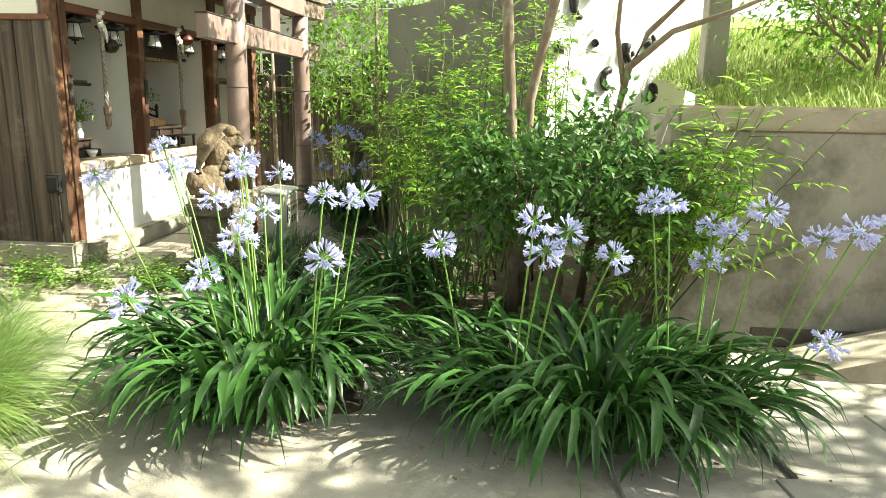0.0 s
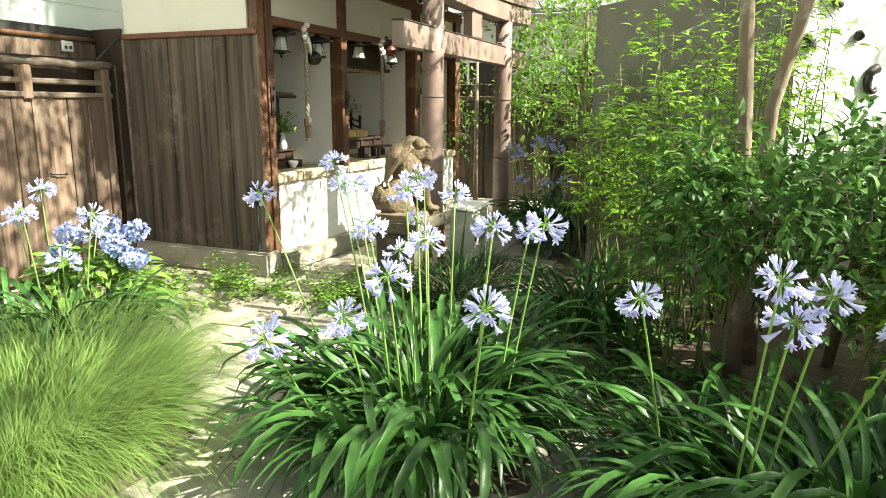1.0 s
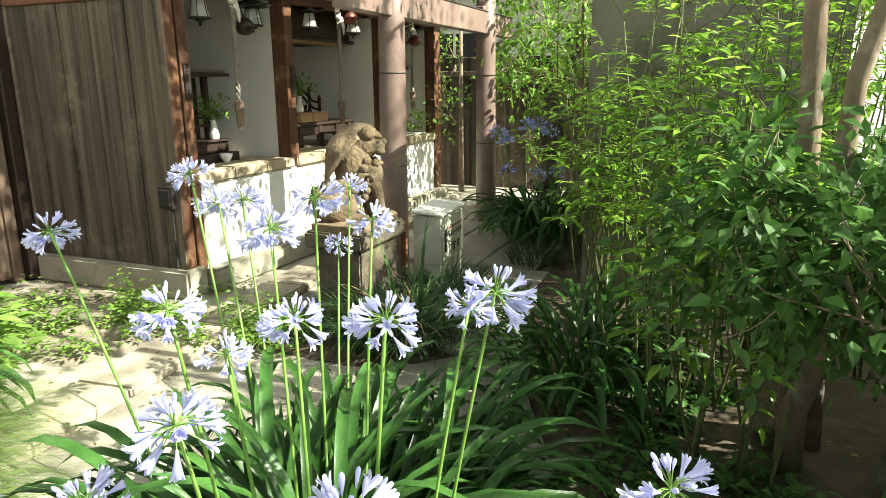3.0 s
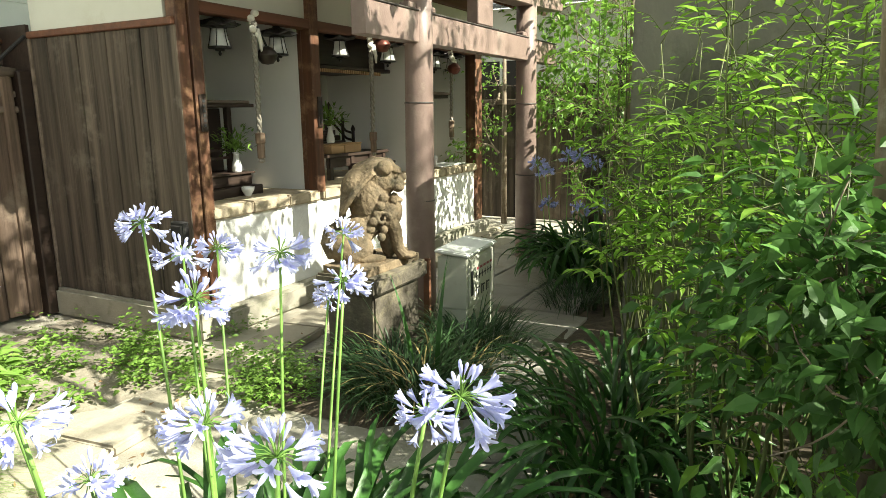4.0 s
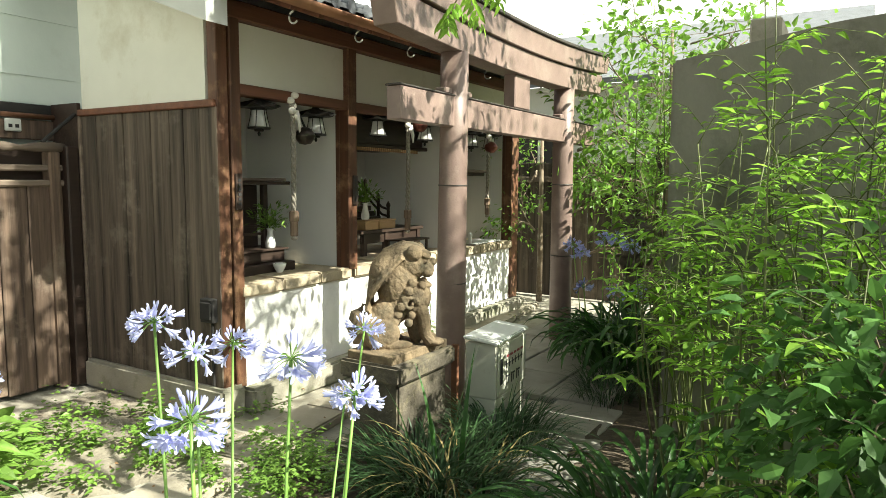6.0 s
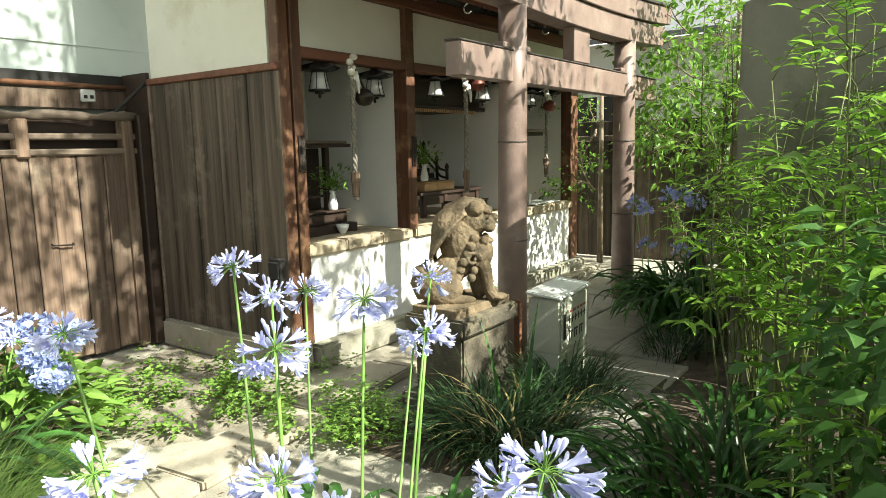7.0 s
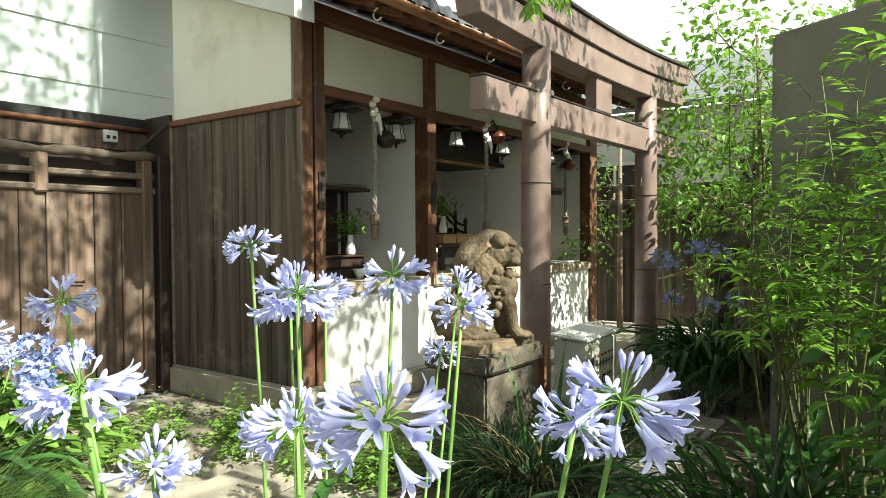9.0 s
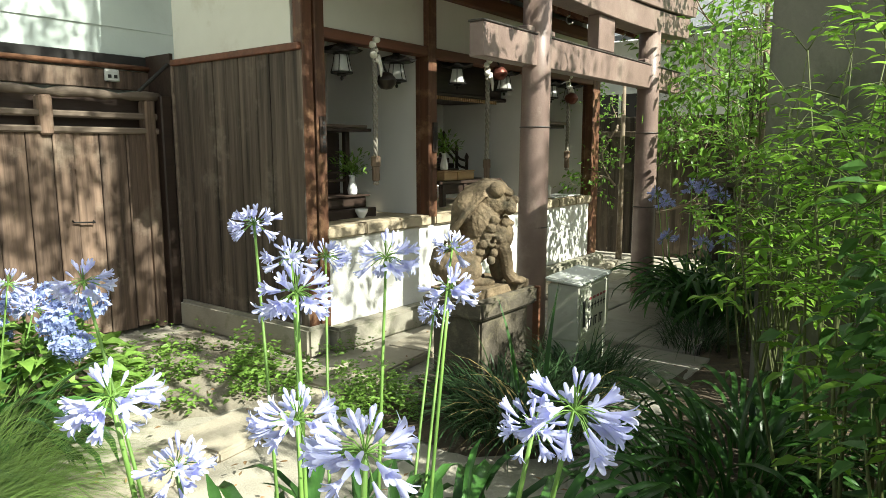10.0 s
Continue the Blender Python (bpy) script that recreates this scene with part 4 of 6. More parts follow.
bell_rope(-3.575, 5.83, 2.05, 1.12, 0.10, bronze, 1.82)
bell_rope(-3.575, 7.25, 2.05, 1.08, 0.16, red_bell, 2.0)
bell_rope(-3.6, 8.82, 2.05, 1.15, 0.03, red_bell, 1.87)

# bay one: a miniature shrine, stand, vase and cup
ms = thing("miniature_shrine", (-4.25, 5.8, 0.83), "dark wooden miniature shrine with a broad roof board", "altar")
bm = bx((-4.6, -3.9, 5.5, 6.14, 1.475, 1.5), bevel=0.004)
part("roof", bm, dark_wood, ms)
# sunlight on the roof's top is put into this lighter board
part("roof_top", bx((-4.58, -3.92, 5.52, 6.12, 1.501, 1.525), bevel=0.006), log_wood, ms, "roof board in lighter wood for its sunlit top")
for x, y in ((-4.02, 5.62), (-4.02, 5.98), (-4.5, 5.62), (-4.5, 5.98)):
    part("column", bx((x - 0.022, x + 0.022, y - 0.022, y + 0.022, 1.0, 1.475), bevel=0.004), dark_wood, ms)
part("cella", bx((-4.55, -4.15, 5.56, 6.04, 1.0, 1.47), bevel=0.004), dark_wood, ms)
part("railing", bx((-4.03, -4.01, 5.55, 6.05, 1.10, 1.12), (-4.03, -4.01, 5.55, 6.05, 1.16, 1.175), bevel=0.002), dark_wood, ms)
st = thing("altar_stand", (-4.2, 5.8, 0.83), "dark stepped wooden altar stand", "stand")
part("lower_step", bx((-4.65, -3.86, 5.42, 6.14, 0.83, 0.9), bevel=0.006), dark_wood, st)
part("upper_step", bx((-4.65, -3.93, 5.45, 6.1, 0.9, 0.985), bevel=0.006), dark_wood, st)
part("top_board", bx((-4.65, -3.91, 5.43, 6.12, 0.985, 1.0), bevel=0.003), dark_wood, st)


def vase(x, y, z, r, label):
    e = thing("flower_vase", (x, y, z), label, "vase", "altar vases")
    part("body", rings([(0.03 * r, 0), (0.036 * r, 0.01), (0.038 * r, 0.04), (0.024 * r, 0.1), (0.02 * r, 0.13), (0.028 * r, 0.15)], 16, (x, y, z)), porcelain, e, "white porcelain vase", True)
    n = 220
    d = unit(rng.normal(size=(n, 3)) * (0.6, 0.6, 0.35) + (0, 0, 0.75))
    P = np.array([x, y, z + 0.14]) + d * rng.uniform(0.02, 0.2, (n, 1))
    V, F = leaves_mesh(P, unit(d + rng.normal(size=(n, 3)) * 0.5), np.tile((0.2, -0.3, 1), (n, 1)), rng.uniform(0.04, 0.07, n), rng.uniform(0.012, 0.022, n))
    return tagged(raw("sprig", V, F, weed_leaf, e), "fresh green sprig", kind="stuff")


vase(-3.96, 5.98, 1.0, 1.0, "white porcelain vase with a green sprig on the stand")
vase(-3.98, 7.17, 1.16, 1.0, "white porcelain vase with bright sakaki leaves")
cup = thing("offering_cup", (-3.84, 5.93, 0.83), "small white porcelain offering cup", "cup")
part("bowl", rings([(0.02, 0), (0.024, 0.008), (0.045, 0.045), (0.05, 0.07), (0.044, 0.068), (0.03, 0.03)], 18, (-3.82, 5.93, 0.832)), porcelain, cup, "", True)

# bay two: offering table, boxes, model stairs
tb = thing("offering_table", (-4.1, 7.5, 0.83), "low dark wooden offering table", "table")
part("top", bx((-4.4, -3.93, 7.05, 8.06, 1.03, 1.06), bevel=0.005), dark_wood, tb)
part("apron", bx((-3.975, -3.955, 7.08, 8.03, 0.94, 1.03), bevel=0.003), dark_wood, tb)
for y in (7.12, 7.45, 7.75, 7.99):
    part("leg", bx((-3.985, -3.94, y - 0.025, y + 0.025, 0.83, 1.03), bevel=0.004), dark_wood, tb)
for y, w in ((7.24, 0.2), (7.48, 0.26)):
    ob = thing("offering_box", (-4.02, y, 1.06), "pale new wooden offering box on the table", "box", "offering boxes")
    part("box", bx((-4.1, -3.955, y - w / 2, y + w / 2, 1.062, 1.135), bevel=0.005), pale_wood, ob)
    part("lid", bx((-4.105, -3.95, y - w / 2 - 0.004, y + w / 2 + 0.004, 1.136, 1.15), bevel=0.003), pale_wood, ob)
stt = thing("model_stairs", (-4.3, 7.45, 1.06), "dark wooden model stairway with curved railings", "altar")
for i in range(6):
    part("stair_tread", bx((-4.55, -4.15 - 0.06 * i, 7.2, 7.72, 1.062 + 0.05 * i, 1.11 + 0.05 * i), bevel=0.003), dark_wood, stt)
for y in (7.2, 7.72):
    for dz in (0.08, 0.15):
        part("railing", tube(bmesh.new(), [(-4.12, y, 1.06 + dz + 0.02), (-4.2, y, 1.1 + dz), (-4.35, y, 1.24 + dz), (-4.52, y, 1.36 + dz)], 0.012, 8), dark_wood, stt, "", True)
    for x, z in ((-4.12, 1.06), (-4.24, 1.14), (-4.4, 1.28)):
        c = rings([(0.016, 0), (0.016, 0.19), (0.022, 0.2), (0.02, 0.22), (0.004, 0.25)], 10, (x, y, z))
        part("baluster", c, dark_wood, stt, "", True)
tb2 = thing("small_table", (-3.85, 7.7, 0.83), "small black wooden table on the ledge", "table")
part("top", bx((-3.95, -3.72, 7.42, 7.85, 0.95, 0.965), bevel=0.004), dark_wood, tb2)
for x in (-3.93, -3.74):
    for y in (7.45, 7.82):
        part("leg", bx((x - 0.012, x + 0.012, y - 0.012, y + 0.012, 0.83, 0.95), bevel=0.002), dark_wood, tb2)
can = thing("altar_canopy", (-4.3, 7.33, 1.8), "dark carved wooden canopy with a metal fringe", "altar")
part("board", bx((-4.6, -3.95, 6.6, 8.07, 1.83, 2.12), bevel=0.01), dark_wood, can)
part("cornice", bx((-4.6, -3.9, 6.58, 8.09, 1.80, 1.835), bevel=0.008), dark_wood, can)
part("fringe", bx(*[(-3.91, -3.9, 6.9 + 0.03 * i, 6.915 + 0.03 * i, 1.77, 1.80) for i in range(34)], bevel=0), pale_wood, can, "row of pale hanging beads")
part("cella", bx((-4.6, -4.35, 6.62, 7.15, 1.5, 1.83), bevel=0.01), dark_wood, can)
# bay three
sh = thing("wall_shelf", (-3.9, 8.75, 1.58), "small dark shelf shrine with a grey roof", "altar")
part("roof", bx((-4.3, -3.68, 8.5, 9.0, 1.6, 1.63), bevel=0.005), log_wood, sh)
part("board", bx((-4.28, -3.72, 8.52, 8.98, 1.565, 1.6), bevel=0.004), dark_wood, sh)
part("case", bx((-4.25, -3.95, 8.56, 8.94, 1.2, 1.565), bevel=0.005), dark_wood, sh)
part("wall_cleat", bx((-4.7, -4.25, 8.6, 8.9, 1.3, 1.56), bevel=0.005), dark_wood, sh)
tray = thing("offering_tray", (-3.75, 8.9, 0.83), "white offering tray with a small cup on the ledge", "tray")
part("tray", bx((-3.9, -3.62, 8.6, 9.2, 0.838, 0.85), bevel=0.004), porcelain, tray)
part("cup", rings([(0.02, 0), (0.022, 0.06), (0.03, 0.09), (0.012, 0.12)], 12, (-3.7, 8.62, 0.85)), porcelain, tray, "", True)

# far stone lantern
sl = thing("stone_lantern", (-1.95, 8.6, 0), "old grey stone lantern among the flowers", "stone lantern")
part("base", rings([(0.2, -0.02), (0.2, 0.1), (0.14, 0.14)], 6, (-1.95, 8.6, 0)), stone, sl)
part("shaft", rings([(0.09, 0.14), (0.08, 0.45), (0.09, 0.75)], 14, (-1.95, 8.6, 0)), stone, sl, "", True)
part("fire_box", rings([(0.16, 0.75), (0.18, 0.82), (0.12, 0.84), (0.12, 1.0)], 6, (-1.95, 8.6, 0)), stone, sl)
part("roof", rings([(0.12, 1.0), (0.26, 1.02), (0.25, 1.06), (0.1, 1.18), (0.05, 1.2), (0.07, 1.26), (0.01, 1.32)], 6, (-1.95, 8.6, 0)), stone, sl)

# ---- agapanthus ----


def leaf_variant(length, width, rise, arch):
    """An arching strap leaf from the origin along +x, folded along its middle."""
    V, F = [], []
    seg = 8
    p, z = 0.0, 0.0
    for j in range(seg + 1):
        u = j / seg
        w = width * (0.6 + 0.4 * min(1, u * 3)) * (1 - max(0, (u - 0.8) / 0.2) ** 2.2) / 2 + 0.0008
        a = rise - arch * u ** 1.35
        V += [(p, w, z + w * 0.5), (p, 0, z), (p, -w, z + w * 0.5)]
        p += math.cos(a) * length / seg
        z += math.sin(a) * length / seg
    for j in range(seg):
        b = 3 * j
        F += [(b, b + 1, b + 4, b + 3), (b + 1, b + 2, b + 5, b + 4)]
    me = bpy.data.meshes.new("leaf")
    me.from_pydata(V, [], F)
    me.materials.append(strap)
    me.polygons.foreach_set("use_smooth", [True] * len(me.polygons))
    return me


LEAVES = [leaf_variant(L, W, r, a) for L, W, r, a in ((0.6, 0.034, 1.35, 2.9), (0.66, 0.035, 1.42, 2.5), (0.5, 0.032, 1.15, 2.6), (0.68, 0.036, 1.4, 3.0), (0.44, 0.032, 0.95, 2.1), (0.62, 0.033, 1.5, 2.2), (0.58, 0.034, 1.3, 2.8), (0.53, 0.031, 1.5, 1.5))]


def floret_mesh(r, openness, bend):
    """One trumpet floret along +x from the origin: a tube that flares into six recurved petals."""
    V, F = [], []
    L = 0.051 * r
    for i in range(6):
        t = 2 * math.pi * i / 6
        cy, cz = math.cos(t), math.sin(t)
        rows = []
        k = openness * (0.85 + 0.3 * ((i * 7) % 5) / 5)
        for u, rad, w in ((0, 0.0016, 0.0013), (0.16, 0.0024, 0.002), (0.38, 0.0042, 0.003), (0.58, 0.0058 + 0.0015 * k, 0.0039), (0.76, 0.0072 + 0.006 * k, 0.0046), (0.9, 0.008 + 0.012 * k, 0.0041), (0.98, 0.0082 + 0.0165 * k, 0.0028), (1.0, 0.0082 + 0.018 * k, 0.0007)):
            x = L * (u - 0.16 * k * max(0, u - 0.76) / 0.24)
            c = np.array([x, cy * rad * r, cz * rad * r - bend * (x / L) ** 2])
            s = np.array([0, -cz, cy]) * w * r
            out = np.array([0, cy, cz]) * w * r * 0.35
            rows.append(len(V))
            V += [c + s - out * 0.5, c + out, c - s - out * 0.5]
        for a, b in zip(rows, rows[1:]):
            F += [(a, a + 1, b + 1, b), (a + 1, a + 2, b + 2, b + 1)]
    return petal_mesh("floret", V, F)


def bud_mesh(r):
    V, F = [], []
    prof = ((0, 0.0014), (0.008, 0.0026), (0.02, 0.0046), (0.032, 0.006), (0.04, 0.005), (0.045, 0.0008))
    for x, rad in prof:
        V += [(x * r, rad * r * math.cos(2 * math.pi * i / 7), rad * r * math.sin(2 * math.pi * i / 7)) for i in range(7)]
    for j in range(len(prof) - 1):
        for i in range(7):
            F.append((7 * j + i, 7 * j + (i + 1) % 7, 7 * j + 7 + (i + 1) % 7, 7 * j + 7 + i))
    return petal_mesh("bud", V, F)


def petal_mesh(name, V, F):
    me = bpy.data.meshes.new(name)
    me.from_pydata([tuple(p) for p in V], [], F)
    me.materials.append(petal)
    me.polygons.foreach_set("use_smooth", [True] * len(me.polygons))
    return me


FLORETS = [floret_mesh(r, o, b) for r, o, b in ((1.0, 0.75, 0.004), (0.95, 0.4, 0.006), (1.05, 1.0, 0.002), (0.9, 0.15, 0.005), (1.0, 0.55, 0.0), (0.85, 0.9, 0.004), (1.08, 0.25, 0.008))]
BUDS = [bud_mesh(r) for r in (0.6, 0.75, 0.92)]


def basis(d):
    d = d / np.linalg.norm(d)
    s = np.cross(d, (0.1, 0.2, 1.0))
    s /= np.linalg.norm(s)
    return np.stack([d, s, np.cross(d, s)], 1)


def umbel_variant(seed, florets, buds):
    """Stalklets of an umbel round the origin as one mesh, and the places of its florets and buds."""
    g = np.random.default_rng(seed)
    gv, gf, places = [], [], []
    gap = g.uniform(0, 6.28)
    for i in range(florets + buds):
        bud = i >= florets
        el = g.uniform(0.55, 1.45) if bud else g.uniform(-0.6, 0.62)
        az = 2.399 * i + g.uniform(-0.35, 0.35)
        if not bud and math.cos(az - gap) > 0.86 and g.random() < 0.6:
            az += 1.3
        d = np.array([math.cos(el) * math.cos(az), math.cos(el) * math.sin(az), math.sin(el)])
        ln = g.uniform(0.03, 0.05) * (1.0 if not bud else 0.95)
        tip = d * ln + np.array([0, 0, -0.006 * math.cos(el)])
        b = basis(d)
        base = len(gv)
        for p, rr in ((d * 0.003, 0.0014), (d * ln * 0.55 + np.array([0, 0, 0.002]), 0.0011), (tip, 0.0014)):
            for k in range(4):
                gv.append(p + rr * (b[:, 1] * math.cos(k * math.pi / 2) + b[:, 2] * math.sin(k * math.pi / 2)))
        for j in range(2):
            for k in range(4):
                q = base + 4 * j
                gf.append((q + k, q + (k + 1) % 4, q + 4 + (k + 1) % 4, q + 4 + k))
        way = d if bud else d + np.array([0, 0, -0.45 * math.cos(el) * g.uniform(0.1, 1.3)])
        fb = basis(way + g.normal(size=3) * 0.12)
        m = Matrix([[*fb[r], tip[r]] for r in range(3)] + [[0, 0, 0, 1]])
        places.append((BUDS[int(g.integers(3))] if bud else FLORETS[int(g.integers(7))], m @ Matrix.Scale(g.uniform(0.86, 1.08), 4)))
    me = bpy.data.meshes.new("stalklets")
    me.from_pydata([tuple(p) for p in gv], [], gf)
    me.materials.append(stem_m)
    me.polygons.foreach_set("use_smooth", [True] * len(me.polygons))
    return me, places


def cluster_mesh(places, material):
    """The florets and buds of an umbel joined, for those that stay far off."""
    V, F = [], []
    for src, m in places:
        n = len(V)
        V += [tuple(m @ v.co) for v in src.vertices]
        F += [tuple(i + n for i in p.vertices) for p in src.polygons]
    me = petal_mesh("florets", V, F)
    me.materials[0] = material
    return me


UMBELS = [umbel_variant(11 + i, n, b) for i, (n, b) in enumerate(((20, 8), (24, 7), (18, 10), (22, 6), (16, 9)))]
CLUSTERS = [cluster_mesh(u[1], petal) for u in UMBELS]
CLUSTERS_BLUE = [cluster_mesh(u[1], petal_blue) for u in UMBELS]


def flower_stem(parent, base, top, variant, clusters=CLUSTERS, scale=1.0, bow=0.06, single=False):
    b, t = Vector(base), Vector(top)
    mid = (b + t) / 2 + Vector(((b.x - t.x) * bow, (b.y - t.y) * bow, 0.1 * (t - b).length * bow * 6))
    pts = [b * (1 - u) ** 2 + mid * 2 * u * (1 - u) + t * u * u for u in [k / 7 for k in range(8)]]
    stem = part("flower_stem", tube(bmesh.new(), pts, [0.0052 - 0.0014 * k / 7 for k in range(8)], 7), stem_m, parent, "", True)
    k = variant % len(UMBELS)
    tilt = (pts[-1] - pts[-2]).normalized().to_track_quat("Z", "Y").to_matrix().to_4x4()
    m = Matrix.Translation(t) @ tilt @ Matrix.Rotation(variant * 1.7, 4, "Z") @ Matrix.Scale(scale, 4)
    pieces = [("umbel", UMBELS[k][0], m, "fresh green umbel stalks", "")]
    if single:
        pieces += [(me.name.split(".")[0], me, m @ q, "", "") for me, q in UMBELS[k][1]]
    else:
        pieces.append(("floret_cluster", clusters[k], m, "pale violet-blue trumpet florets and buds", "stuff"))
    for nm, me, q, lab, kind in pieces:
        ob = new(nm, me)
        ob.parent = stem
        ob.matrix_basis = q
        tagged(ob, lab, kind=kind)


def strap_clump(parent, centre, rx, ry, count, seed, size=1.0, core=0.55):
    g = random.Random(seed)
    for i in range(count):
        a = g.uniform(0, 2 * math.pi)
        r = math.sqrt(g.random()) * core
        x, y = centre[0] + rx * r * math.cos(a), centre[1] + ry * r * math.sin(a)
        out = a + g.gauss(0, 0.55)
        k = g.randrange(8) if r > 0.2 else g.choice((1, 5, 7, 0))
        ob = new("leaf", LEAVES[k])
        ob.parent = parent
        ob.matrix_parent_inverse = WM[parent].inverted()
        s = size * g.uniform(0.8, 1.15)
        ob.matrix_basis = Matrix.Translation((x, y, 0.015)) @ Matrix.Rotation(out, 4, "Z") @ Matrix.Rotation(g.gauss(0, 0.16), 4, "X") @ Matrix.Rotation(g.gauss(0, 0.10), 4, "Y") @ Matrix.Diagonal((s, s * g.uniform(0.66, 0.98), s, 1))


def strap_filler(parent, centre, rx, ry, count, seed, size=1.0, core=0.6):
    """The leaves past the first three hundred, joined."""
    g = np.random.default_rng(seed)
    a, r = g.uniform(0, 6.28, count), np.sqrt(g.random(count)) * core
    P = np.stack([centre[0] + rx * r * np.cos(a), centre[1] + ry * r * np.sin(a), np.full(count, 0.015)], 1)
    V, F = blades_mesh(P, a + g.normal(0, 0.6, count), size * g.uniform(0.4, 0.66, count), g.uniform(0.019, 0.029, count), g.uniform(1.15, 1.55, count), g.uniform(2.0, 3.0, count), 8)
    tagged(raw("leaves", V, F, strap, parent, "", True), kind="stuff")


clump1 = thing("agapanthus_clump", (-1.15, 2.98, 0), "flowering agapanthus with dark arching strap leaves", "agapanthus", "agapanthus clumps")
strap_clump(clump1, (-1.2, 3.14), 0.53, 0.8, 298, 1, 1.1, 0.76)
strap_filler(clump1, (-1.2, 3.14), 0.53, 0.8, 480, 101, 1.06, 0.8)
C1 = (-1.1, 3.0)
BLOOMS1 = [(-0.802, 2.804, 0.989), (-0.713, 3.16, 0.948), (-0.763, 3.127, 0.918), (-1.252, 2.737, 0.973), (-1.149, 2.773, 0.88), (-1.132, 2.985, 0.885), (-1.297, 3.133, 1.058), (-0.73, 2.534, 0.776), (-1.093, 2.573, 0.837), (-1.25, 3.572, 0.997),
           (-1.837, 3.449, 1.132), (-1.45, 3.565, 1.06), (-1.686, 4.175, 0.991), (-1.965, 3.035, 1.017), (-1.875, 3.61, 1.008), (-1.93, 3.8, 0.986), (-1.206, 2.466, 0.715), (-1.509, 2.453, 0.596), (-1.682, 4.064, 0.785)]
for i, (x, y, z) in enumerate(BLOOMS1):
    far_out = math.hypot(x - C1[0], y - C1[1])
    k = 0.62 if far_out < 0.7 else 0.5
    flower_stem(clump1, (C1[0] + (x - C1[0]) * k, C1[1] + (y - C1[1]) * k, 0.02), (x, y, z), i, CLUSTERS, 0.84 + 0.2 * ((i * 37) % 10) / 10 if i not in (2, 4, 18) else 0.68, single=i < 10)

clump2 = thing("agapanthus_clump", (0.42, 2.95, 0), "broad flowering agapanthus with glossy strap leaves", "agapanthus", "agapanthus clumps")
strap_clump(clump2, (0.4, 2.88), 0.72, 0.46, 298, 2, 1.0, 0.88)
strap_filler(clump2, (0.4, 2.9), 0.74, 0.46, 430, 102, 1.0, 0.9)
BLOOMS2 = [(-0.292, 2.746, 0.806), (0.086, 2.61, 0.933), (0.134, 2.663, 0.805), (0.23, 2.748, 0.87), (0.401, 2.65, 0.799), (0.703, 3.1, 0.959), (0.64, 3.15, 0.95),
           (0.903, 3.1, 0.859), (0.96, 3.05, 0.84), (0.905, 3.1, 0.698), (0.97, 2.65, 1.001), (1.18, 2.65, 0.89), (1.303, 2.65, 0.928), (1.417, 2.65, 0.943), (1.253, 2.65, 0.476)]
for i, (x, y, z) in enumerate(BLOOMS2):
    cx = -0.05 if x < 0.45 else 0.8
    flower_stem(clump2, (cx + (x - cx) * 0.5, 2.98 + (y - 2.98) * 0.5, 0.02), (x, y, z), i + 1, CLUSTERS, 0.84 + 0.18 * ((i * 53) % 10) / 10, single=i < 9)

clump3 = thing("agapanthus_clump", (-3.6, 3.3, 0), "sunlit agapanthus beside blue hydrangeas", "agapanthus", "agapanthus clumps")
strap_clump(clump3, (-3.45, 3.15), 0.6, 0.55, 110, 4)
for i, (x, y, z) in enumerate(((-3.846, 3.4, 0.902), (-3.445, 3.4, 0.777), (-4.1, 3.4, 0.72), (-3.9, 3.3, 0.78), (-3.2, 3.0, 0.6), (-3.6, 3.55, 0.62))):
    flower_stem(clump3, (-3.5 + (x + 3.5) * 0.5, 3.2 + (y - 3.2) * 0.5, 0.02), (x, y, z), i)

clump4 = thing("agapanthus_clump", (-2.0, 7.9, 0), "shaded blue agapanthus beyond the torii gate", "agapanthus", "agapanthus clumps")
strap_clump(clump4, (-1.72, 7.85), 0.55, 0.75, 240, 5, 1.1, 0.75)
for i, (x, y, z) in enumerate(((-2.288, 7.9, 0.969), (-1.904, 7.9, 1.04), (-2.02, 7.95, 1.03), (-1.8, 7.95, 0.98), (-2.183, 7.9, 0.611), (-1.893, 7.9, 0.585), (-2.25, 8.0, 0.9), (-1.7, 7.9, 0.62))):
    flower_stem(clump4, (-2.0 + (x + 2.0) * 0.5, 7.8 + (y - 7.8) * 0.5, 0.02), (x, y, z), i, CLUSTERS_BLUE, 1.0)

clump5 = thing("strap_leaf_clump", (-0.95, 4.95, 0), "dark green strap-leaf plant beside the path", "plant")
strap_clump(clump5, (-0.85, 4.9), 0.4, 0.75, 190, 6, 0.9, 0.8)

# ---- grasses ----


def tuft(name, centre, rx, ry, count, seed, L, W, rise, arch, material, label, category, seg=5, lean=None, kind="stuff"):
    g = np.random.default_rng(seed)
    a = g.uniform(0, 2 * np.pi, count)
    r = np.sqrt(g.random(count))
    P = np.stack([centre[0] + rx * r * np.cos(a), centre[1] + ry * r * np.sin(a), np.full(count, 0.012)], 1)
    yaw = a + g.normal(0, 0.5, count)
    if lean is not None:
        yaw = lean + g.normal(0, 0.9, count)
    V, F = blades_mesh(P, yaw, g.uniform(*L, count), g.uniform(*W, count), g.uniform(*rise, count), g.uniform(*arch, count), seg)
    ob = raw(name, V, F, material, None, "", True)
    return tagged(ob, label, category, kind=kind)


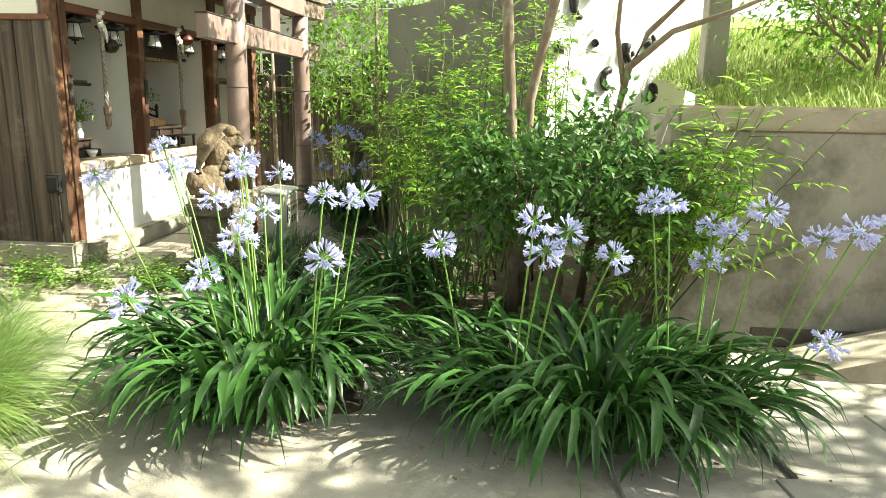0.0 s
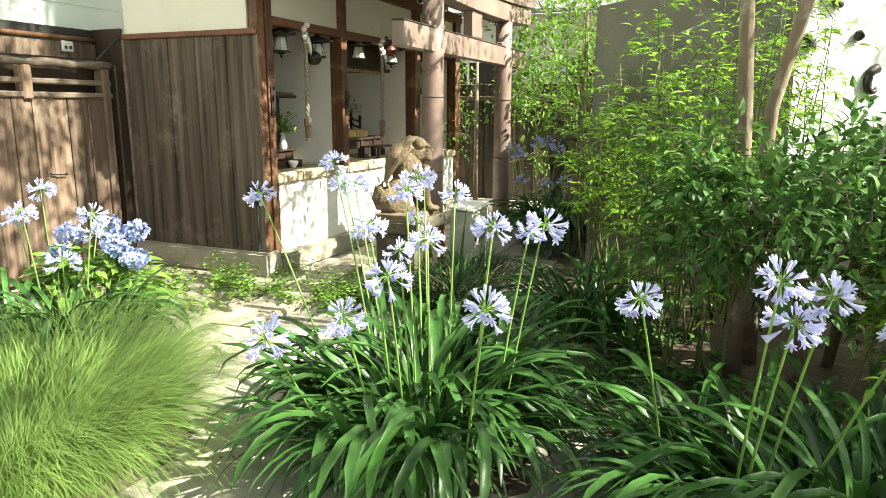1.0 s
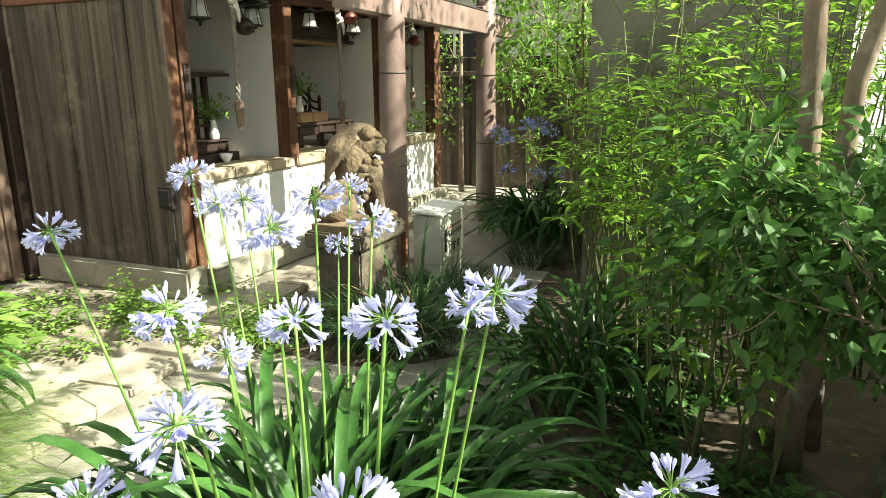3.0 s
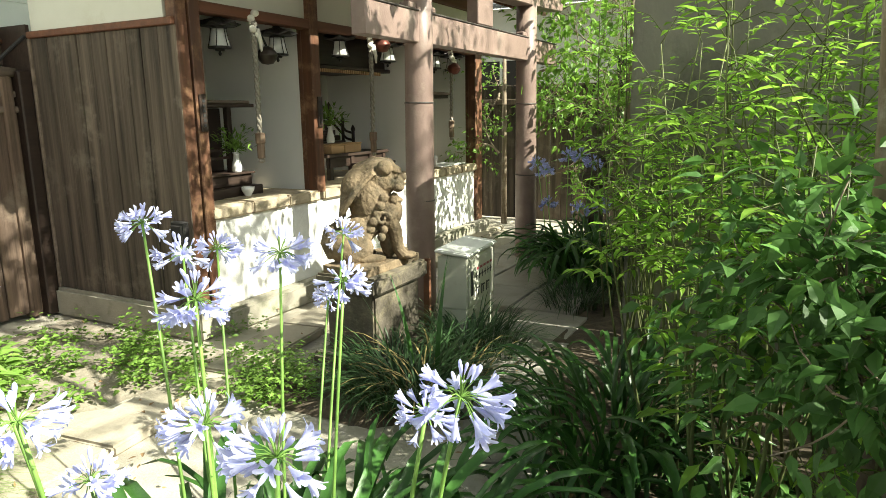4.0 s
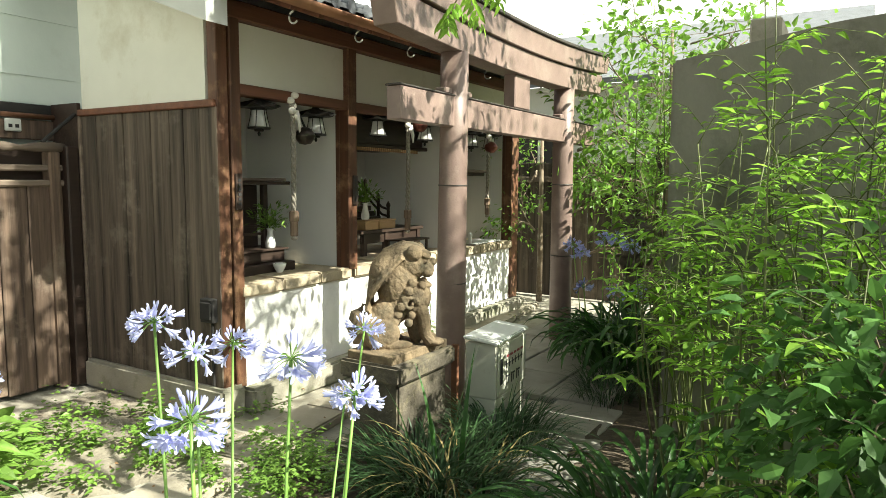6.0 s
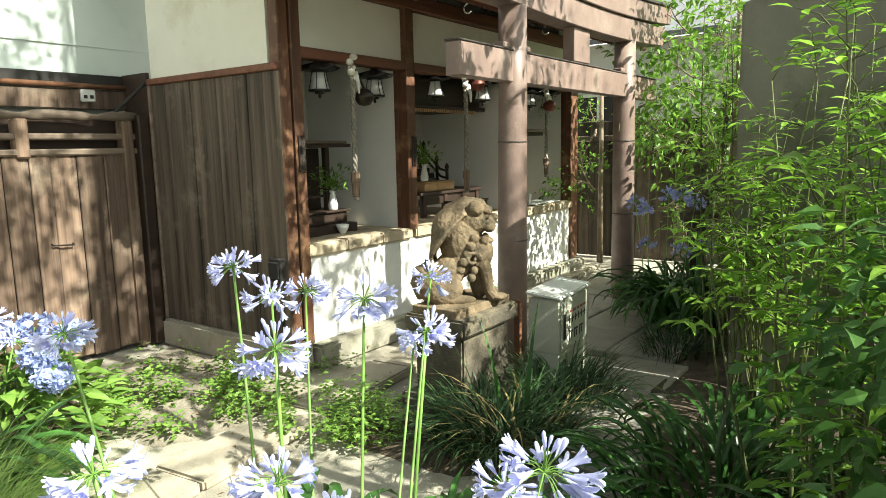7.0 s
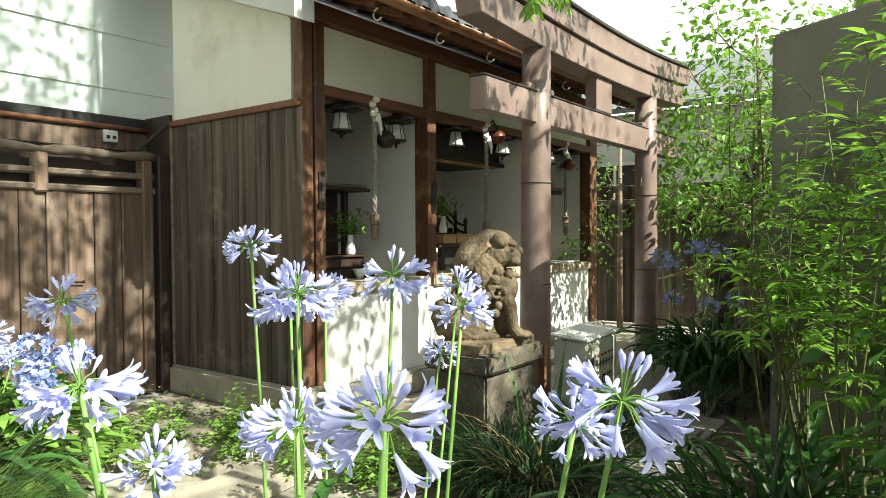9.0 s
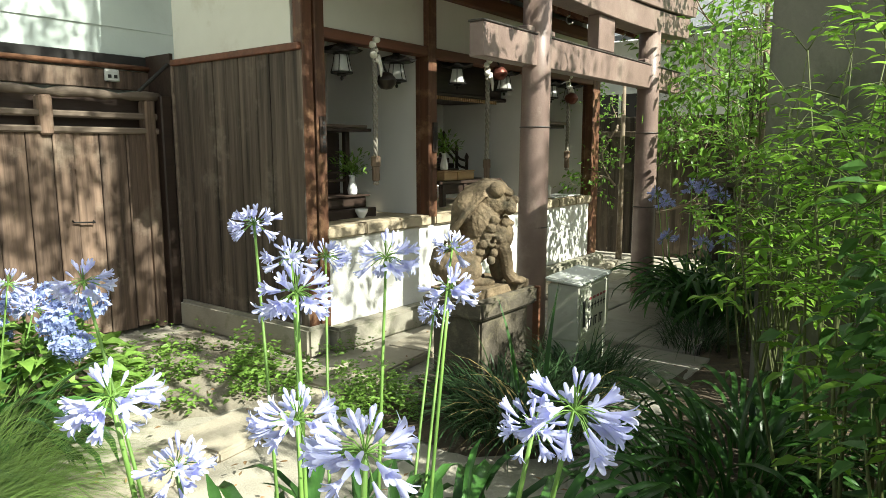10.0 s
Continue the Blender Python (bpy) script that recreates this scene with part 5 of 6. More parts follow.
tuft("soft_grass", (-2.46, 2.15), 0.36, 0.64, 4800, 21, (0.45, 0.9), (0.0022, 0.0045), (1.0, 1.5), (1.5, 2.7), fine_grass, "mound of fine soft bright grass beside the path", "grass", 8)
tuft("soft_grass", (-2.95, 2.75), 0.4, 0.5, 3000, 22, (0.4, 0.8), (0.0022, 0.0042), (1.0, 1.5), (1.5, 2.7), fine_grass, "mound of fine soft bright grass", "grass", 7)
tuft("dwarf_lilyturf", (-1.9, 5.0), 0.36, 0.32, 600, 23, (0.24, 0.46), (0.009, 0.015), (0.9, 1.45), (1.2, 2.4), dark_grass, "dark lilyturf tuft at the pedestal foot", "grass", 6)
tuft("dry_blades", (-1.75, 5.0), 0.3, 0.25, 46, 24, (0.4, 0.58), (0.008, 0.013), (0.8, 1.3), (1.5, 2.4), straw, "withered straw blades in the lilyturf", "grass", 6)
tuft("dwarf_lilyturf", (-1.9, 5.72), 0.3, 0.24, 380, 26, (0.24, 0.42), (0.008, 0.012), (0.9, 1.4), (1.2, 2.2), dark_grass, "dark lilyturf before the steel box", "grass", 5)
tuft("dwarf_lilyturf", (-1.62, 6.9), 0.2, 0.3, 260, 25, (0.2, 0.35), (0.006, 0.01), (0.9, 1.4), (1.2, 2.2), dark_grass, "dark lilyturf beside the paving", "grass", 5)
iris = thing("iris_plant", (-1.9, 5.1, 0), "tall upright green sword leaves", "plant")
for i, (x, y, yaw, L) in enumerate(((-1.88, 5.08, 0.6, 0.75), (-1.95, 5.1, 2.8, 0.62), (-1.84, 5.15, 1.6, 0.7), (-2.02, 5.02, 3.6, 0.55))):
    V, F = blades_mesh([(x, y, 0.01)], [yaw], [L], [0.03], [1.5], [0.35 + 0.2 * (i % 2)], 8)
    raw("leaf", V, F, strap, iris, "", True)

# bank grass
g = np.random.default_rng(31)
count = 14000
x, y = g.uniform(1.5, 6.0, count), g.uniform(4.3, 8.5, count)
z = 1.25 + 0.22 * (y - 4.2) * (0.35 + 0.65 * np.clip(x - 1.2, 0, 1))
V, F = blades_mesh(np.stack([x, y, z], 1), g.uniform(0, 6.28, count), g.uniform(0.1, 0.26, count), g.uniform(0.006, 0.013, count), g.uniform(0.8, 1.5, count), g.uniform(0.5, 1.6, count), 3)
tagged(raw("bank_grass", V, F, lawn, None, "", True), "sunny long grass on the bank", "grass", kind="stuff")


# ---- leafy shrubs and trees ----


def pinnate_shrub(name, base, spread, canes, height, seed, label, category, leaf_material, frond=(0.2, 0.38), leaf=(0.045, 0.088), start=0.5, per=(6, 10), lean=(0, 0)):
    g = np.random.default_rng(seed)
    e = thing(name, (*base, 0), label, category)
    P, D, N, L, W = [], [], [], [], []
    for c in range(canes):
        cb = bmesh.new()
        a, r = g.uniform(0, 6.28), math.sqrt(g.random())
        b = np.array([base[0] + spread[0] * r * math.cos(a), base[1] + spread[1] * r * math.sin(a), 0.0])
        h = g.uniform(*height)
        tip = b + np.array([lean[0] * h + g.normal(0, 0.12), lean[1] * h + g.normal(0, 0.12), h])
        bend = g.normal(0, 0.05, 3)
        pts = [b * (1 - u) + tip * u + bend * math.sin(math.pi * u) for u in np.linspace(0, 1, 7)]
        pts[0][2] = -0.01
        tube(cb, pts, [0.008 - 0.006 * k / 6 for k in range(7)], 6)
        nodes = int(g.integers(*per))
        for k in range(nodes):
            u = start + (1 - start) * (k + g.random() * 0.6) / nodes
            o = pts[int(u * 6)] * (1 - (u * 6) % 1) + pts[min(6, int(u * 6) + 1)] * ((u * 6) % 1)
            az = g.uniform(0, 6.28)
            el = g.uniform(-0.1, 0.75)
            if k == nodes - 1:
                o, el = pts[6], 0.9
            d = np.array([math.cos(az) * math.cos(el), math.sin(az) * math.cos(el), math.sin(el)])
            fl = g.uniform(*frond)
            end = o + d * fl + np.array([0, 0, -0.25 * fl])
            mid = o + d * fl * 0.55
            tube(cb, [o, mid, end], [0.0026, 0.002, 0.001], 4)
            side = np.array([-math.sin(az), math.cos(az), 0.0])
            pairs = int(g.integers(3, 6))
            for q in range(pairs):
                v = 0.25 + 0.72 * q / pairs
                p = o * (1 - v) + end * v + np.array([0, 0, 0.06 * fl * math.sin(math.pi * v)])
                for s in (-1, 1):
                    P.append(p)
                    D.append(d * 0.55 + side * s * 0.9 + np.array([0, 0, g.uniform(-0.55, 0.1)]))
                    N.append((g.normal(0, 0.3), g.normal(0, 0.3), 1))
                    L.append(g.uniform(*leaf))
                    W.append(L[-1] * g.uniform(0.3, 0.42))
            P.append(end)
            D.append(d + np.array([0, 0, -0.5]))
            N.append((0.1, 0.1, 1))
            L.append(g.uniform(*leaf) * 1.1)
            W.append(L[-1] * 0.36)
        part("cane", cb, cane_m, e, "", True)
    V, F = leaves_mesh(P, D, N, L, W)
    tagged(raw("leaves", V, F, leaf_material, e), kind="stuff")
    return e


pinnate_shrub("nandina_shrub", (-0.46, 4.75), (0.26, 0.36), 18, (1.1, 1.8), 41, "bright green nandina with thin canes", "shrub", nandina_leaf)
pinnate_shrub("nandina_shrub", (0.0, 5.12), (0.46, 0.36), 30, (1.5, 2.35), 42, "tall bright green nandina before the slab wall", "shrub", nandina_leaf)
pinnate_shrub("nandina_shrub", (-0.88, 5.86), (0.16, 0.14), 20, (1.1, 1.8), 43, "slender nandina beside the path", "shrub", nandina_leaf)
pinnate_shrub("nandina_shrub", (0.62, 3.78), (0.22, 0.14), 26, (0.8, 1.45), 44, "light green nandina leaning before the wall", "shrub", nandina_leaf, lean=(0.42, -0.05))
pinnate_shrub("nandina_shrub", (-0.2, 4.1), (0.16, 0.18), 7, (0.8, 1.5), 45, "young nandina with fresh leaves", "shrub", nandina_leaf)
pinnate_shrub("nandina_shrub", (-1.32, 6.95), (0.16, 0.4), 6, (1.7, 2.7), 46, "tall slender nandina at the end of the slab wall", "shrub", nandina_leaf)


def branching(cb, start, direction, length, radius, depth, g, ends, gravity=0.0):
    pts = [np.array(start, float)]
    d = np.array(direction, float)
    n = 5
    for i in range(n):
        d = d + g.normal(0, 0.12, 3) + np.array([0, 0, gravity])
        d = d / np.linalg.norm(d)
        pts.append(pts[-1] + d * length / n)
    tube(cb, pts, [radius * (1 - 0.4 * i / n) for i in range(n + 1)], 8 if radius > 0.012 else 5)
    if depth == 0:
        ends.append((pts[-1], d, length))
        ends.append((pts[-3], d, length))
        return
    for k in range(3 if depth > 1 else 4):
        u = pts[2 + (k % 4)]
        nd = d + g.normal(0, 0.75, 3)
        branching(cb, u, nd / np.linalg.norm(nd), length * g.uniform(0.55, 0.8), radius * 0.55, depth - 1, g, ends, gravity)


def leafy_ends(ends, g, per, radius, leaf, ratio, flat=0.5):
    P, D, N, L, W = [], [], [], [], []
    for p, d, ln in ends:
        c = int(g.integers(*per))
        off = g.normal(0, radius, (c, 3))
        P.append(p + off)
        D.append(d * 0.5 + unit(off) * 0.6 + g.normal(0, 0.4, (c, 3)) + np.array([0, 0, -0.25]))
        N.append(g.normal(0, 0.45, (c, 3)) + np.array([0, 0, 1.0]))
        l = g.uniform(*leaf, c)
        L.append(l)
        W.append(l * g.uniform(*ratio, c))
    return leaves_mesh(np.concatenate(P), np.concatenate(D), np.concatenate(N), np.concatenate(L), np.concatenate(W))


def leafy_tree(name, trunks, seed, label, category, leaf_material, limbs, limb_len, depth=2, per=(10, 18), radius=0.1, leaf=(0.05, 0.085), ratio=(0.36, 0.5), limb_r=0.016):
    g = np.random.default_rng(seed)
    e = thing(name, trunks[0][0][0], label, category)
    ends = []
    for pts, radii in trunks:
        part("trunk", tube(bmesh.new(), pts, radii, 12), bark, e, "", True)
    for (p, d) in limbs:
        cb = bmesh.new()
        branching(cb, p, np.array(d) / np.linalg.norm(d), limb_len, limb_r, depth, g, ends)
        part("limb", cb, bark, e, "", True)
    V, F = leafy_ends(ends, g, per, radius, leaf, ratio)
    tagged(raw("crown", V, F, leaf_material, e), kind="stuff")
    return e


# dark glossy shrub
limbs = [((0.32 + 0.2 * math.cos(a), 3.95 + 0.15 * math.sin(a), 0.6 + 0.06 * (i % 4)), (math.cos(a), math.sin(a) * 0.7, 0.45 + 0.4 * (i % 3))) for i, a in enumerate([2 * math.pi * k / 13 for k in range(13)])]
leafy_tree("camellia_shrub", [([(0.03, 4.3, -0.02), (0.02, 4.22, 0.3), (0.08, 4.1, 0.6), (0.15, 4.0, 0.9)], [0.05, 0.045, 0.035, 0.02]), ([(0.32, 4.2, -0.02), (0.3, 4.1, 0.4), (0.28, 4.0, 0.8)], [0.035, 0.03, 0.018])],
           51, "dark glossy evergreen shrub behind the flowers", "shrub", camellia_leaf, limbs, 0.36, 2, (11, 17), 0.075, (0.05, 0.08), (0.45, 0.6), 0.009)

# two-stemmed tree whose crown shades the yard
crown = []
g = np.random.default_rng(61)
for i in range(5):
    a = g.uniform(0, 6.28)
    crown.append(((0.55 + 0.4 * math.cos(a), 4.3 + 0.5 * math.sin(a), g.uniform(2.8, 3.3)), (math.cos(a), math.sin(a) * 1.1, g.uniform(0.05, 0.7))))
for i in range(2):
    crown.append(((-0.3 - 0.08 * i, 5.6 + 0.42 * i, 3.44 + 0.06 * i), (0.5 * math.cos(2.4 * i) - 0.2, 0.5 * math.sin(2.4 * i), 0.45)))
for i in range(20):
    a = 2.4 * i
    crown.append(((0.36 + 0.02 * math.cos(a), 4.9 + 0.01 * i, 4.9 + 0.165 * i), (0.8 * math.cos(a), math.sin(a), 0.15)))
leafy_tree("garden_tree", [([(0.05, 4.55, -0.02), (0.02, 4.5, 0.6), (-0.02, 4.42, 1.4), (-0.06, 4.4, 2.0), (0.0, 4.35, 2.9), (0.15, 4.6, 4.2), (0.35, 4.95, 5.6), (0.4, 5.05, 6.8), (0.4, 5.0, 8.2)], [0.05, 0.042, 0.037, 0.034, 0.031, 0.028, 0.024, 0.018, 0.008]),
                           ([(0.0, 4.35, 2.9), (-0.12, 4.9, 3.2), (-0.28, 5.5, 3.42), (-0.42, 6.1, 3.52), (-0.5, 6.6, 3.6)], [0.024, 0.021, 0.017, 0.013, 0.008]),
                           ([(0.12, 4.5, -0.02), (0.08, 4.42, 0.7), (0.1, 4.35, 1.4), (0.25, 4.3, 2.1), (0.5, 4.3, 3.0)], [0.042, 0.036, 0.032, 0.029, 0.02]),
                           ([(0.5, 4.6, 0.0), (0.6, 4.45, 1.0), (0.68, 4.3, 1.6), (0.9, 4.2, 1.8), (1.2, 4.1, 1.9), (1.6, 4.0, 2.08)], [0.03, 0.028, 0.024, 0.018, 0.014, 0.01]),
                           ([(0.68, 4.3, 1.58), (0.78, 4.3, 1.8), (0.98, 4.3, 2.0), (1.1, 4.3, 2.4)], [0.02, 0.018, 0.014, 0.01]), ([(0.66, 4.32, 1.5), (0.6, 4.3, 1.8), (0.62, 4.3, 2.3)], [0.018, 0.015, 0.01])],
           62, "two-stemmed garden tree with an airy crown", "tree", tree_leaf, crown, 0.9, 2, (7, 11), 0.13, (0.075, 0.125), (0.42, 0.58), 0.007)
# a low branch of it hangs before the gate
bt = thing("hanging_branch", (0.0, 4.35, 2.9), "thin branch with hanging pinnate leaves under the tree crown", "branch")
part("twig", tube(bmesh.new(), [(-0.02, 4.36, 2.75), (-0.6, 4.7, 2.95), (-1.3, 5.1, 2.85), (-1.9, 5.42, 2.62), (-2.2, 5.6, 2.42)], [0.014, 0.012, 0.009, 0.006, 0.003], 7), bark, bt, "", True)
g = np.random.default_rng(77)
P, D, N, L, W = [], [], [], [], []
for k in range(9):
    u = k / 8
    o = np.array([-1.75 - 0.45 * u, 5.33 + 0.27 * u, 2.68 - 0.26 * u])
    az = g.uniform(0, 6.28)
    d = np.array([math.cos(az) * 0.7, math.sin(az) * 0.7, -0.45])
    for q in range(5):
        p = o + d * (0.05 + 0.045 * q)
        for s in (-1, 1):
            P.append(p)
            D.append(np.array([-math.sin(az) * s * 0.8, math.cos(az) * s * 0.8, -0.7]) + d * 0.4)
            N.append((math.cos(az), math.sin(az), 0.6))
            L.append(g.uniform(0.07, 0.1))
            W.append(L[-1] * 0.36)
V, F = leaves_mesh(P, D, N, L, W)
tagged(raw("leaves", V, F, nandina_leaf, bt), kind="stuff")
# tall tree above the ramp, out of sight, whose open crown dapples the yard
tall = []
g = np.random.default_rng(67)
for i in range(26):
    a = g.uniform(0, 6.28)
    if 0 < i < 7 or 10 < i < 20:
        continue
    tall.append(((6.5 + 0.5 * math.cos(a), 5.2 + 0.6 * math.sin(a), 6.0 + 0.33 * i), (math.cos(a), math.sin(a) * 1.1, g.uniform(0.0, 0.5))))
for i in range(9):
    a = 0.9 * i
    tall.append(((6.5 + 0.4 * math.cos(a), 5.4 + 0.3 * math.sin(a), 12.8 + 0.2 * i), (math.cos(a), math.sin(a) * 1.2, 0.3)))
for i in range(13):
    tall.append(((6.5, 3.8 - 0.1 * (i % 3), 3.6 + 0.2 * i), (math.cos(i * 2.1), -0.8, 0.15)))
for i in range(2):
    tall.append(((6.5, 5.5, 7.5 + 0.22 * i), (0.6 * math.cos(i * 2.1), 1.0, 0.05)))
for i in range(10):
    tall.append(((6.5, 4.4 - 0.1 * (i % 4), 4.3 + 0.17 * i), (0.6 * math.cos(i * 2.1), -1.0, 0.05)))
for i in range(3):
    tall.append(((6.5, 4.6, 7.6 + 0.3 * i), (0.6 * math.cos(i * 2.1), -1.0, 0.05)))
leafy_tree("tall_tree", [([(6.5, 5.0, 1.0), (6.45, 5.0, 3.0), (6.5, 5.05, 6.0), (6.5, 5.1, 10.0), (6.5, 5.2, 14.5)], [0.12, 0.1, 0.085, 0.06, 0.03])],
           68, "tall airy tree shading the yard from beyond the ramp", "tree", tree_leaf, tall, 1.9, 2, (8, 12), 0.2, (0.09, 0.15), (0.45, 0.6), 0.016)
# tree beyond the gate
limbs = [((-1.85 + 0.2 * math.cos(i * 2.4), 9.35 + 0.2 * math.sin(i * 2.4), 0.8 + 0.13 * i), (math.cos(i * 2.4), math.sin(i * 2.4), 0.5)) for i in range(17)]
leafy_tree("flowering_tree", [([(-1.85, 9.35, -0.02), (-1.85, 9.35, 1.0), (-1.8, 9.3, 2.0), (-1.85, 9.35, 3.0)], [0.05, 0.045, 0.035, 0.015])],
           63, "leafy light green tree beyond the gate", "tree", tree_leaf, limbs, 0.62, 2, (5, 9), 0.11, (0.07, 0.12), (0.5, 0.65), 0.01)
limbs = [((-3.6 + 0.5 * math.cos(i * 2.4), 10.2 + 0.2 * math.sin(i * 2.4), 0.6 + 0.16 * i), (math.cos(i * 2.4), math.sin(i * 2.4), 0.4)) for i in range(10)]
leafy_tree("hedge_shrub", [([(-3.6, 10.3, -0.02), (-3.6, 10.3, 2.2)], [0.04, 0.02])], 64, "dark leafy shrub against the far fence", "shrub", tree_leaf, limbs, 0.5, 2, (7, 11), 0.09, (0.05, 0.08), (0.45, 0.6))
limbs = [((-1.2 + 0.9 * math.cos(i * 2.4), 10.6 + 0.4 * math.sin(i * 2.4), 0.6 + 0.2 * i), (math.cos(i * 2.4), math.sin(i * 2.4), 0.4)) for i in range(9)]
leafy_tree("hedge_shrub", [([(-1.2, 10.7, -0.02), (-1.2, 10.7, 2.6)], [0.05, 0.02])], 65, "tall leafy shrub behind the slab wall", "shrub", tree_leaf, limbs, 0.75, 2, (7, 11), 0.13, (0.06, 0.1), (0.45, 0.6))
# shrub on the bank
limbs = [((2.75 + 0.1 * math.cos(i * 2.4), 5.6 + 0.1 * math.sin(i * 2.4), 1.65 + 0.02 * i), (math.cos(i * 2.4), math.sin(i * 2.4), 0.9)) for i in range(16)]
leafy_tree("bank_shrub", [([(2.75, 5.6, 1.4), (2.75, 5.6, 1.9)], [0.03, 0.015])], 66, "light green bare-stemmed shrub on the bank", "shrub", tree_leaf, limbs, 0.6, 2, (8, 13), 0.1, (0.05, 0.08), (0.4, 0.5))
# white hibiscus bloom in the tree beyond the gate
hib = thing("white_blossom", (-1.95, 9.25, 2.07), "large white mallow blossom on the tree", "flower")
bm = bmesh.new()
for i in range(5):
    a = 2 * math.pi * i / 5
    u = Vector((math.cos(a), -0.25, math.sin(a)))
    s = Vector((-math.sin(a), 0, math.cos(a)))
    c = Vector((-1.95, 9.25, 2.07))
    vs = [bm.verts.new(p) for p in (c, c + u * 0.05 - s * 0.035, c + u * 0.05 + s * 0.035, c + u * 0.085 - s * 0.02, c + u * 0.085 + s * 0.02)]
    bm.faces.new((vs[0], vs[1], vs[3], vs[4], vs[2]))
part("petals", bm, porcelain, hib)

# ---- hydrangea ----
hy = thing("hydrangea_bush", (-3.75, 3.7, 0), "blue hydrangea bush with round flower heads", "hydrangea")
g = np.random.default_rng(71)
n = 420
a = g.uniform(0, 6.28, n)
el = g.uniform(0.1, 1.4, n)
r = g.uniform(0.25, 0.42, n)
P = np.stack([-3.72 + r * np.cos(a) * np.cos(el) * 1.2, 3.6 + r * np.sin(a) * np.cos(el), 0.08 + r * np.sin(el) * 1.1], 1)
V, F = leaves_mesh(P, np.stack([np.cos(a), np.sin(a), 0.1 + 0 * a], 1) + g.normal(0, 0.3, (n, 3)), np.tile((0, 0, 1.0), (n, 1)) + g.normal(0, 0.3, (n, 3)), g.uniform(0.08, 0.14, n), g.uniform(0.05, 0.08, n))
raw("leaves", V, F, weed_leaf, hy)
sb = bmesh.new()
for i, (x, y, z) in enumerate(((-3.51, 3.6, 0.55), (-3.36, 3.6, 0.48), (-3.62, 3.65, 0.66), (-3.9, 3.6, 0.6), (-3.8, 3.45, 0.5), (-3.5, 3.75, 0.62))):
    tube(sb, [(-3.72, 3.65, 0), ((x - 3.72) / 2, (y + 3.65) / 2, z * 0.55), (x, y, z)], 0.006, 6)
    n = 130
    d = unit(g.normal(size=(n, 3)))
    P = np.array([x, y, z]) + d * (0.075, 0.075, 0.055)
    V, F = leaves_mesh(np.concatenate([P] * 2), np.concatenate([g.normal(size=(n, 3)), g.normal(size=(n, 3))]), np.concatenate([d, d]), np.full(2 * n, 0.03), np.full(2 * n, 0.022), 0.05)
    raw("flower_head", V, F, hydrangea_m, hy, "blue mophead flower")
part("stems", sb, stem_m, hy, "", True)

# ---- weeds, seedlings and litter ----


def weeds(name, cx, cy, rx, ry, n, seed, h, leaf, material, label):
    g = np.random.default_rng(seed)
    a, r = g.uniform(0, 6.28, n), np.sqrt(g.random(n))
    bx_, by_ = cx + rx * r * np.cos(a), cy + ry * r * np.sin(a)
    patch = np.array([noise.noise(Vector((x * 3.1, y * 3.1, seed))) for x, y in zip(bx_, by_)])
    keep = patch > -0.06
    bx_, by_ = bx_[keep], by_[keep]
    P, D, N, L = [], [], [], []
    for x, y in zip(bx_, by_):
        hh = g.uniform(*h)
        for k in range(int(g.integers(5, 10))):
            t = g.uniform(0, 6.28)
            u = g.random()
            P.append((x + 0.02 * math.cos(t), y + 0.02 * math.sin(t), 0.01 + hh * u))
            D.append((math.cos(t), math.sin(t), g.uniform(-0.1, 0.5)))
            N.append((g.normal(0, 0.3), g.normal(0, 0.3), 1))
            L.append(g.uniform(*leaf))
    L = np.array(L)
    V, F = leaves_mesh(P, D, N, L, L * 0.55)
    return tagged(raw(name, V, F, material, None), label, "weeds", kind="stuff")


